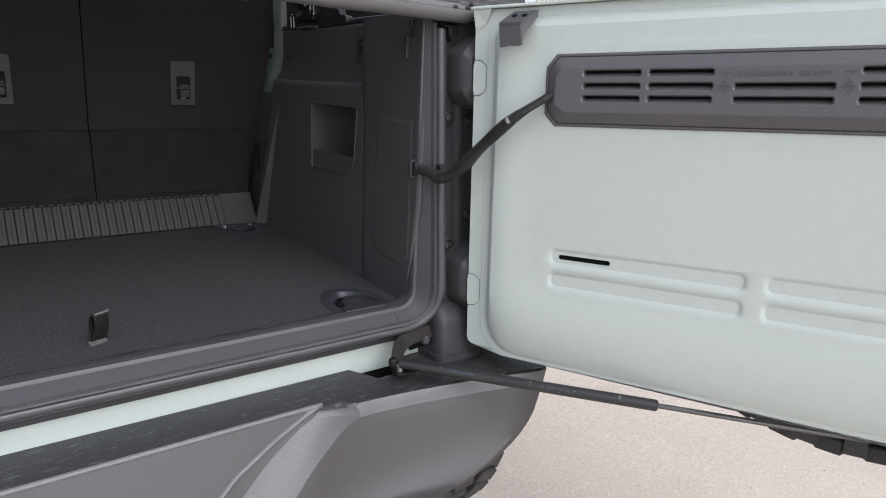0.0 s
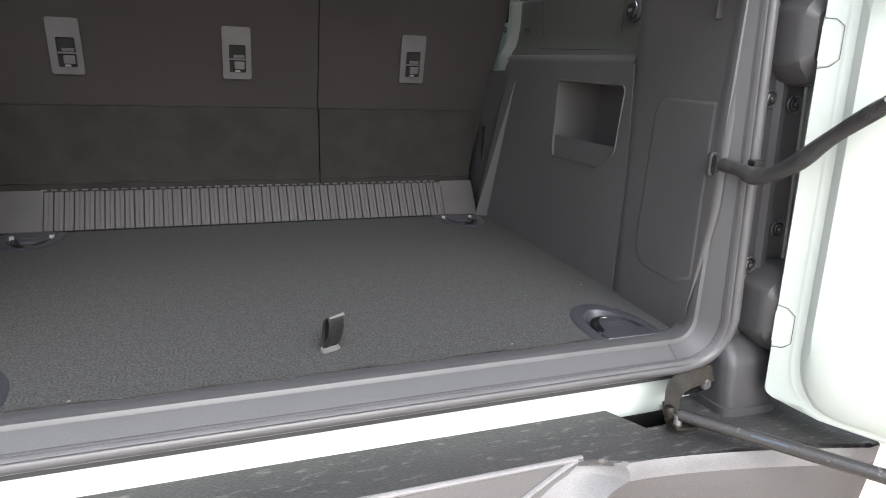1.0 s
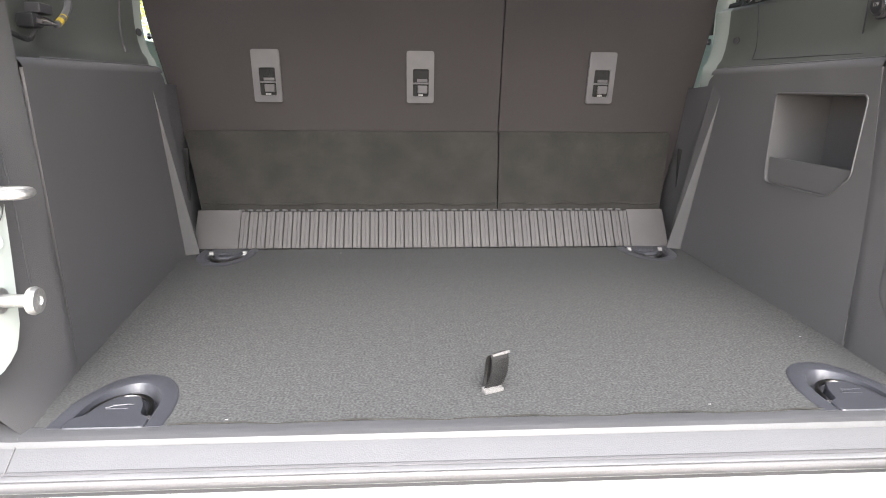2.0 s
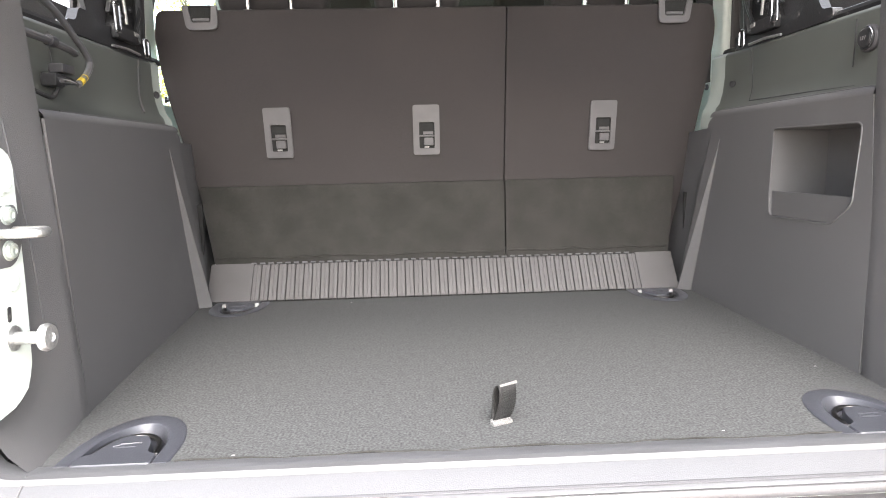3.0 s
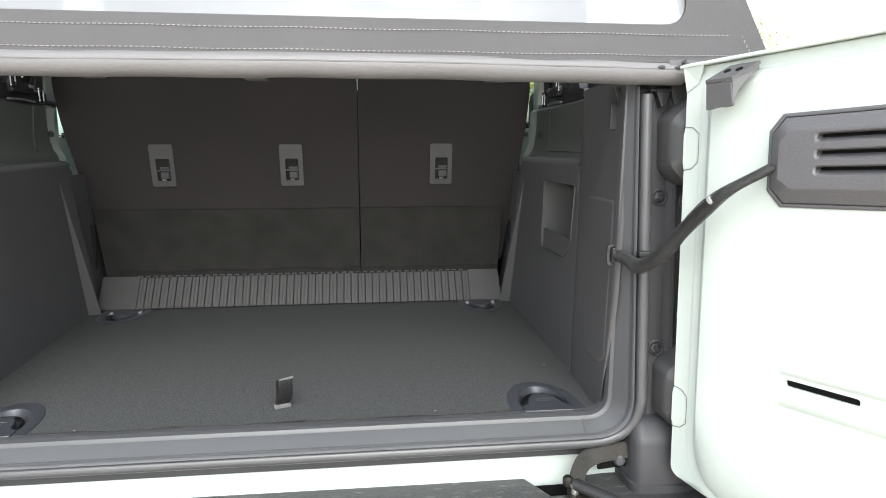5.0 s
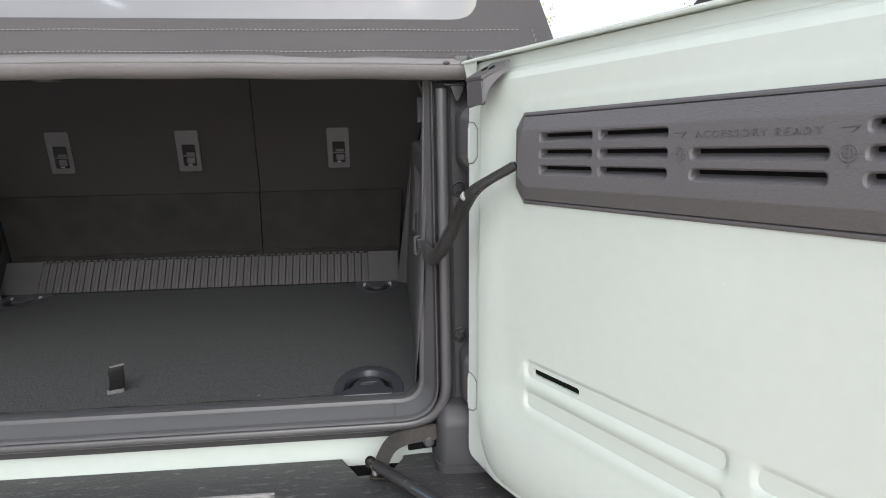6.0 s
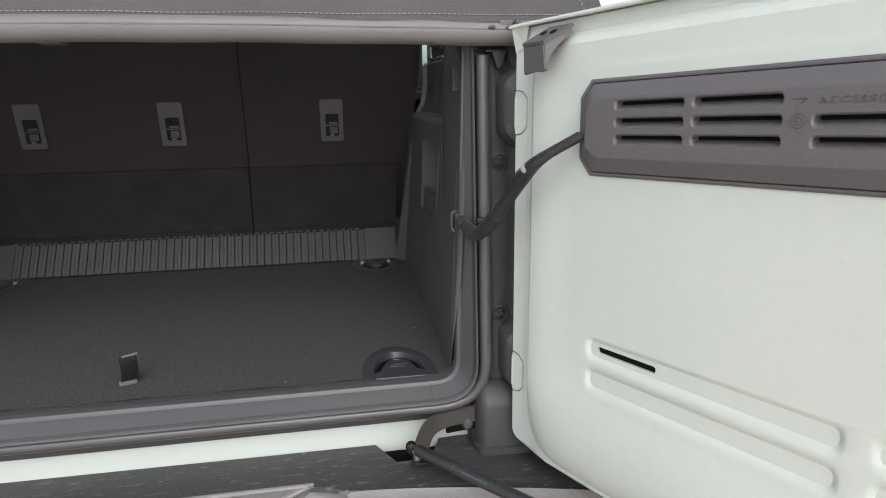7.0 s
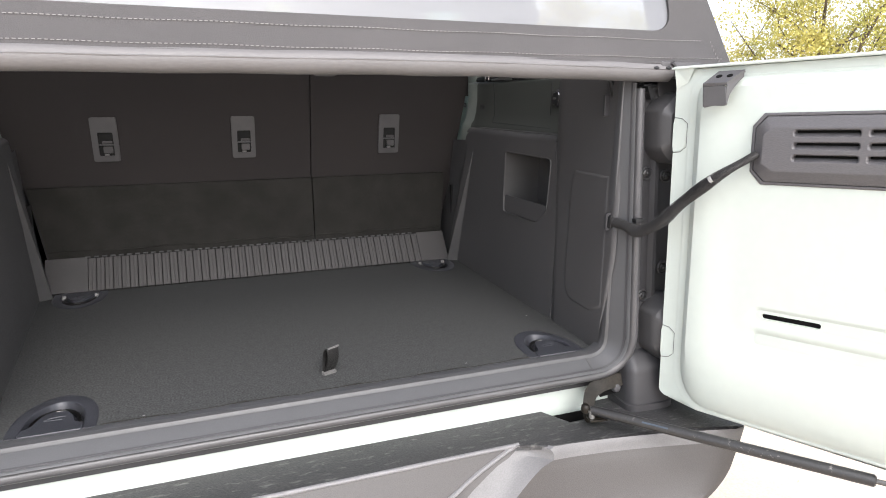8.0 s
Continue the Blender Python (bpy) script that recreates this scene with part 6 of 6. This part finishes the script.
# ---------------------------------------------------------------- soft top linkage beside each quarter window
def linkage(s):
    def P(x, y, z):
        return Vector((x if s > 0 else -0.022 - x, y, z))
    k = thing("soft_top_linkage", "black soft top rail with folding arms and bright buckles", "linkage", "soft top linkages")
    b2 = bmesh.new()
    tube(b2, [P(0.640, 0.20, 1.440), P(0.640, 0.86, 1.440)], 0.009, 8)
    part("rail", b2, BLACK, k)
    b2 = bmesh.new()
    prism(b2, rounded([(0.46, 1.436), (0.80, 1.432), (0.80, 1.462), (0.74, 1.470), (0.70, 1.505), (0.655, 1.512), (0.635, 1.475), (0.58, 1.468), (0.545, 1.482), (0.505, 1.482), (0.49, 1.458), (0.46, 1.455)], 0.006, 2), P(0.628, 0, 0).x, P(0.646, 0, 0).x, "x")
    part("bracket", b2, BLACK, k, angle=30)
    b2 = bmesh.new()
    prism(b2, rounded([(0.555, 1.450), (0.790, 1.440), (0.800, 1.560), (0.760, 1.600), (0.715, 1.575), (0.690, 1.530), (0.655, 1.545), (0.630, 1.585), (0.585, 1.560), (0.570, 1.500)], 0.012, 3), P(0.648, 0, 0).x, P(0.662, 0, 0).x, "x")
    part("hinge_plate", b2, TRIM_DARK, k, angle=30)
    # folds of dark cloth hanging behind the arms
    b2 = bmesh.new()
    lo_, hi_ = [], []
    for i in range(41):
        y = 0.56 + (0.31 if s > 0 else 0.285) * i / 40
        x = 0.668 + 0.008 * math.sin(i * 0.9) + 0.003 * math.sin(i * 2.3)
        lo_.append(b2.verts.new(P(x, y, 1.440)))
        hi_.append(b2.verts.new(P(x - 0.03, y - 0.02, 1.87)))
    for i in range(40):
        b2.faces.new((lo_[i], lo_[i + 1], hi_[i + 1], hi_[i]))
    drape = part("cloth_fold", b2, CANVAS, k, "dark cloth folds behind the arms", angle=80)
    drape.modifiers.new("thick", "SOLIDIFY").thickness = 0.003
    b2 = bmesh.new()
    rbox(b2, min(P(0.612, 0, 0).x, P(0.628, 0, 0).x), max(P(0.612, 0, 0).x, P(0.628, 0, 0).x), 0.615, 0.705, 1.452, 0.0 + 1.478, 0.005)
    part("slider", b2, BLACK, k)
    for y0, z0, y1, z1, r, m_ in ((0.66, 1.47, 0.60, 1.72, 0.0065, BLACK), (0.69, 1.49, 0.655, 1.74, 0.004, ZINC), (0.74, 1.46, 0.78, 1.74, 0.010, BLACK)):
        b2 = bmesh.new()
        tube(b2, [P(0.628, y0, z0), P(0.628, y1, z1)], r, 8)
        part("folding_arm", b2, m_, k)
    for y, z, h in ((0.618, 1.462, 0.052), (0.742, 1.436, 0.034)):
        b2 = bmesh.new()
        o = rounded([(y - 0.010, z), (y + 0.010, z), (y + 0.010, z + h), (y - 0.010, z + h)], 0.006, 3)
        tube(b2, [P(0.614, p.x, p.y) for p in o], 0.0026, 6, closed=True)
        part("buckle", b2, CHROME, k, "bright steel buckle loop")
    b2 = bmesh.new()
    rbox(b2, min(P(0.610, 0, 0).x, P(0.622, 0, 0).x), max(P(0.610, 0, 0).x, P(0.622, 0, 0).x), 0.684, 0.704, 1.466, 1.474, 0.002)
    part("pale_tab", b2, LIGHT_GREY, k)
    b2 = bmesh.new()
    tube(b2, [P(0.619, 0.60, 1.4355), P(0.617, 0.66, 1.438), P(0.619, 0.72, 1.4365)], 0.0028, 6)
    part("bright_strip", b2, ZINC, k)
    for y, z, r in ((0.665, 1.500, 0.009), (0.702, 1.520, 0.006), (0.585, 1.520, 0.007), (0.722, 1.462, 0.006)):
        b2 = bmesh.new()
        lathe(b2, [(r, 0), (r, 0.008), (r * 0.6, 0.011)], 12, Matrix.Translation(P(0.632, y, z)) @ Matrix.Rotation(radians(-90 * s), 4, "Y"))
        part("rivet", b2, DARK_STEEL, k)
    for y0, z0, y1, z1 in ((0.56, 1.465, 0.50, 1.60), (0.775, 1.45, 0.775, 1.56), (0.64, 1.50, 0.70, 1.62)):
        b2 = bmesh.new()
        prism(b2, rounded([(y0 - 0.013, z0), (y0 + 0.013, z0), (y1 + 0.009, z1), (y1 - 0.009, z1)], 0.006, 3), P(0.632, 0, 0).x, P(0.640, 0, 0).x, "x")
        part("link_plate", b2, BLACK, k)
    b2 = bmesh.new()
    tube(b2, smooth_path([P(0.628, 0.77, 1.60), P(0.622, 0.745, 1.53), P(0.622, 0.72, 1.49), P(0.626, 0.70, 1.455)], 5), 0.004, 8)
    part("cord", b2, BLACK, k)
    b2 = bmesh.new()
    lathe(b2, [(0.012, 0), (0.012, 0.010), (0.007, 0.013)], 14, Matrix.Translation(P(0.628, 0.636, 1.555)) @ Matrix.Rotation(radians(-90 * s), 4, "Y"))
    part("pivot", b2, ZINC, k)
    return k


linkage(1)
linkage(-1)

# painted inner body sides behind the trim, next to the seat
for s, x in ((1, 0.682), (-1, -0.704)):
    bm = bmesh.new()
    rbox(bm, min(x, x + s * 0.012), max(x, x + s * 0.012), 0.70, 1.30, 0.90, 1.395 if s > 0 else 1.362, 0.003)
    solo("inner_side", bm, PAINT, "pale green painted inner body side", "body side", "inner body sides", kind="structure")

# painted roll cage hoops beside the seat, seat belt webbing
for s, x in ((1, 0.655), (-1, -0.701)):
    cage = thing("roll_cage_hoop", "pale green painted roll cage hoop beside the seat", "roll cage", "roll cage hoops")
    bm = bmesh.new()
    half = 0.024 if s > 0 else 0.019
    rbox(bm, x - half, x + half, 0.86, 0.93, 0.92, 1.88, 0.012, 3)
    part("upright", bm, PAINT, cage)
    bm = bmesh.new()
    xb, yb = (x + 0.0125, 0.850) if s > 0 else (x + 0.018, 0.800)
    prism(bm, [(xb - 0.022, 1.436), (xb + 0.022, 1.436), (xb + 0.022, 1.86), (xb - 0.022, 1.86)], yb, yb + 0.008, "y", bev=0.002)
    part("cloth_cover", bm, CANVAS, cage, "dark cloth cover on the upright")

# ---------------------------------------------------------------- loose cable and connector by the left wall
cable = thing("loose_cable", "black looped cable with yellow tape and a connector", "cable")
cp = smooth_path([(-0.585, 0.16, 1.425), (-0.590, 0.215, 1.441), (-0.595, 0.270, 1.448), (-0.600, 0.333, 1.435), (-0.603, 0.385, 1.410), (-0.605, 0.426, 1.385), (-0.604, 0.424, 1.370), (-0.602, 0.404, 1.354), (-0.598, 0.372, 1.339)], 6)
bm = bmesh.new()
tube(bm, cp, 0.0052, 10)
part("sleeve", bm, RUBBER, cable, angle=70)
bm = bmesh.new()
tube(bm, [cp[-4], cp[-3], cp[-2]], 0.0056, 10)
part("tape", bm, YELLOW, cable, "yellow tape")
bm = bmesh.new()
tube(bm, [cp[-6].lerp(cp[-7], 0.4), cp[-6]], 0.0057, 10)
part("tape", bm, YELLOW, cable, "yellow tape")
for k in (-1, 0, 1):
    bm = bmesh.new()
    tube(bm, smooth_path([cp[-1], (-0.602, 0.358, 1.342 + 0.004 * k), (-0.608, 0.340, 1.344 + 0.006 * k)], 4), 0.0016, 6)
    part("wire", bm, (BLACK, GREY_LINER, BLACK)[k + 1], cable)
bm = bmesh.new()
rbox(bm, -0.630, -0.606, 0.326, 0.354, 1.332, 1.352, 0.004)
rbox(bm, -0.626, -0.608, 0.350, 0.362, 1.335, 1.348, 0.003)
part("connector", bm, BLACK, cable)
bm = bmesh.new()
rbox(bm, -0.622, -0.600, 0.336, 0.372, 1.352, 1.366, 0.003)
part("connector", bm, TRIM_DARK, cable, "small dark plug")
bm = bmesh.new()
tube(bm, smooth_path([(-0.612, 0.340, 1.330), (-0.614, 0.330, 1.318), (-0.612, 0.310, 1.316), (-0.616, 0.285, 1.322)], 5), 0.0035, 8)
part("lead", bm, BRAID, cable)
bm = bmesh.new()
rbox(bm, -0.6065, -0.6045, 0.334, 0.346, 1.338, 1.345, 0.0006)
part("latch", bm, BEZEL, cable, "grey latch of the connector")
pipe = thing("washer_hose", "grey plastic hose with a clamp on the side panel", "hose")
bm = bmesh.new()
tube(bm, smooth_path([(-0.622, 0.26, 1.402), (-0.622, 0.33, 1.400), (-0.624, 0.40, 1.397), (-0.632, 0.44, 1.395)], 4), 0.0058, 10)
part("hose", bm, BEZEL, pipe)
bm = bmesh.new()
tube(bm, [(-0.622, 0.345, 1.400), (-0.622, 0.360, 1.3995)], 0.0085, 12)
part("clamp", bm, TRIM_DARK, pipe)

# small fabric catch under the header bar
catch = thing("canvas_catch", "dark folded catch under the header bar", "catch")
bm = bmesh.new()
rbox(bm, 0.529, 0.549, 0.035, 0.043, 1.350, 1.390, 0.002)
part("tongue", bm, TRIM_DARK, catch)
bm = bmesh.new()
tube(bm, [(0.531, 0.028, 1.415), (0.546, 0.030, 1.372), (0.550, 0.030, 1.396), (0.538, 0.028, 1.416)], 0.0022, 6)
lathe(bm, [(0.0045, -0.003), (0.0045, 0.003), (0.003, 0.004)], 12, Matrix.Translation((0.5465, 0.029, 1.372)) @ Matrix.Rotation(radians(90), 4, "X"))
part("wire", bm, BLACK, catch)

# ---------------------------------------------------------------- the rest of the cabin, glimpsed over the seat
for s, x, nm in ((1, 0.70, "wall_east"), (-1, -0.72, "wall_west")):
    bm = bmesh.new()
    out = [(0.93, 0.50), (2.85, 0.50), (2.85, 1.38), (2.35, 1.90), (0.93, 1.90)]
    h1 = rounded([(0.955, 1.366), (1.66, 1.36), (1.66, 1.82), (0.955, 1.82)], 0.02, 3)
    h2 = rounded([(1.76, 1.38), (2.62, 1.36), (2.24, 1.82), (1.76, 1.82)], 0.03, 3)
    holed(bm, out, [h1, h2], 0.03, lambda a, b, c: Vector((x + s * c, a, b)))
    solo(nm, bm, TRIM_DARK, "dark trimmed cabin side with open window frames", "cabin wall", kind="structure")
    for i, h in enumerate((h1, h2)):
        bm = bmesh.new()
        bm.faces.new([bm.verts.new((x + s * 0.015, p.x, p.y)) for p in (h if s < 0 else h[::-1])])
        g_ = solo("window_%d" % (i + 1 + (2 if s < 0 else 0)), bm, GLASS, "green tinted side window glass", "window", kind="structure")
        g_.visible_shadow = False
bm = bmesh.new()
rbox(bm, -0.72, 0.70, 2.80, 3.0, 0.50, 1.36, 0.02)
solo("dashboard", bm, TRIM_DARK, "dark dashboard below the windscreen", "dashboard")
bm = bmesh.new()
rbox(bm, -0.72, 0.70, 2.30, 2.40, 1.84, 1.90, 0.015)
solo("windscreen_header", bm, TRIM_DARK, "dark header over the windscreen", "header", kind="structure")
bm = bmesh.new()
bm.faces.new([bm.verts.new(p) for p in ((-0.70, 2.84, 1.36), (0.68, 2.84, 1.36), (0.66, 2.36, 1.85), (-0.68, 2.36, 1.85))])
ws = solo("windscreen", bm, GLASS, "green tinted windscreen", "windscreen", kind="structure")
ws.visible_shadow = False
for cx in (-0.36, 0.34):
    fs = thing("front_seat", "dark cloth front seat with a head restraint", "seat", "front seats")
    bm = bmesh.new()
    rbox(bm, cx - 0.25, cx + 0.25, 1.72, 1.86, 0.9, 1.58, 0.05, 3)
    part("backrest", bm, CLOTH, fs, angle=60)
    bm = bmesh.new()
    rbox(bm, cx - 0.24, cx + 0.24, 1.84, 2.3, 0.86, 1.02, 0.05, 3)
    part("cushion", bm, CLOTH, fs, angle=60)
    bm = bmesh.new()
    rbox(bm, cx - 0.13, cx + 0.13, 1.70, 1.80, 1.62, 1.80, 0.035, 3)
    part("head_restraint", bm, CLOTH, fs, angle=60)
    for sx in (-0.05, 0.05):
        bm = bmesh.new()
        tube(bm, [(cx + sx, 1.76, 1.56), (cx + sx, 1.76, 1.64)], 0.006, 8)
        part("post", bm, CHROME, fs)
bm = bmesh.new()
rbox(bm, -0.10, 0.08, 1.72, 2.3, 0.88, 1.18, 0.03)
solo("centre_console", bm, TRIM_DARK, "dark centre console between the front seats", "console")

# outer body sides
for s, x in ((1, 0.70), (-1, -0.72)):
    q = thing("quarter_panel", "pale green painted body side with wheel arch", "body side", "body sides")
    bm = bmesh.new()
    arch = [(0.612 + 0.52 * math.cos(a), 0.46 + 0.50 * math.sin(a)) for a in [math.pi - math.pi * i / 12 for i in range(13)]]
    outl = [(0.0, 0.70), *[p for p in arch if p[1] >= 0.62], (1.15, 0.55), (2.9, 0.55), (2.9, 1.30), (0.985, 1.352), (0.94, 1.395), (0.0, 1.44), (-0.03, 1.0)]
    outl = [(p[0], max(p[1], 0.5)) for p in outl]
    prism(bm, outl, x, x + s * 0.062, "x")
    part("side", bm, PAINT, q, smooth=False)
    bm = bmesh.new()
    ar = [(0.612 + 0.54 * math.cos(a), 0.46 + 0.52 * math.sin(a)) for a in [math.radians(148) - math.radians(120) * i / 20 for i in range(21)]]
    tube(bm, [(x + s * 0.13, p[0], p[1]) for p in ar], 0.07, 8)
    part("flare", bm, BUMPER, q, "dark textured wheel arch flare")


# ---------------------------------------------------------------- trees behind
def tree(x, y, h, seed, spread=1.0):
    rn = random.Random(seed)
    t_ = thing("tree", "leafy spring tree with yellow green foliage", "tree", "trees", at=pose(x, y, 0))
    b2 = bmesh.new()
    trunk = [Vector((0.25 * math.sin(i * 0.9 + seed), 0.2 * math.cos(i * 1.1), h * 0.5 * i / 5)) for i in range(6)]
    tube(b2, trunk, [0.26 * h / 8 * (1 - 0.1 * i) for i in range(6)], 9)
    tips = []
    for i in range(11):
        a = 2 * math.pi * i / 11 + rn.uniform(-0.3, 0.3)
        base = trunk[2 + i % 4]
        out = h * rn.uniform(0.22, 0.40) * spread
        end = base + Vector((math.cos(a) * out, math.sin(a) * out, h * rn.uniform(0.12, 0.42)))
        mid = base.lerp(end, 0.5) + Vector((rn.uniform(-.2, .2), rn.uniform(-.2, .2), 0.15))
        tube(b2, [base, mid, end], [0.09 * h / 8, 0.055 * h / 8, 0.02], 6)
        tips += [mid, end, end, mid.lerp(end, 0.5)]
        for _ in range(4):
            e2 = end + Vector((rn.gauss(0, 1), rn.gauss(0, 1), rn.gauss(0.3, 0.8))) * h * 0.09
            tube(b2, [mid.lerp(end, rn.random()), e2], [0.025, 0.01], 5)
            tips += [e2, e2]
    tips += [trunk[-1] + Vector((0, 0, h * 0.3)), trunk[-1] + Vector((0, 0, h * 0.42))]
    part("trunk", b2, BARK, t_)
    verts, faces = [], []
    for tip in tips:
        for _ in range(115):
            c = tip + Vector((rn.gauss(0, 1), rn.gauss(0, 1), rn.gauss(0, 0.75))) * h * 0.055
            n_ = Vector((rn.gauss(0, 1), rn.gauss(0, 1), rn.gauss(0.4, 1))).normalized()
            u = n_.orthogonal().normalized()
            w = n_.cross(u)
            s = rn.uniform(0.05, 0.10) * h / 8
            i0 = len(verts)
            verts += [c - u * s, c + w * s * 0.45, c + u * s, c - w * s * 0.45]
            faces.append((i0, i0 + 1, i0 + 2, i0 + 3))
    me_ = bpy.data.meshes.new("crown")
    me_.from_pydata([tuple(v) for v in verts], [], faces)
    me_.materials.append(LEAF)
    cr = new("crown", me_)
    cr.parent = t_
    tagged(cr, kind="stuff")
    return t_


tree(17.0, 13.0, 5.6, 1)
tree(24.5, 12.0, 6.5, 2)
tree(12.5, 19.0, 5.5, 3)
tree(-6.0, 22.0, 7.0, 4)
tree(4.0, 24.0, 7.0, 5)
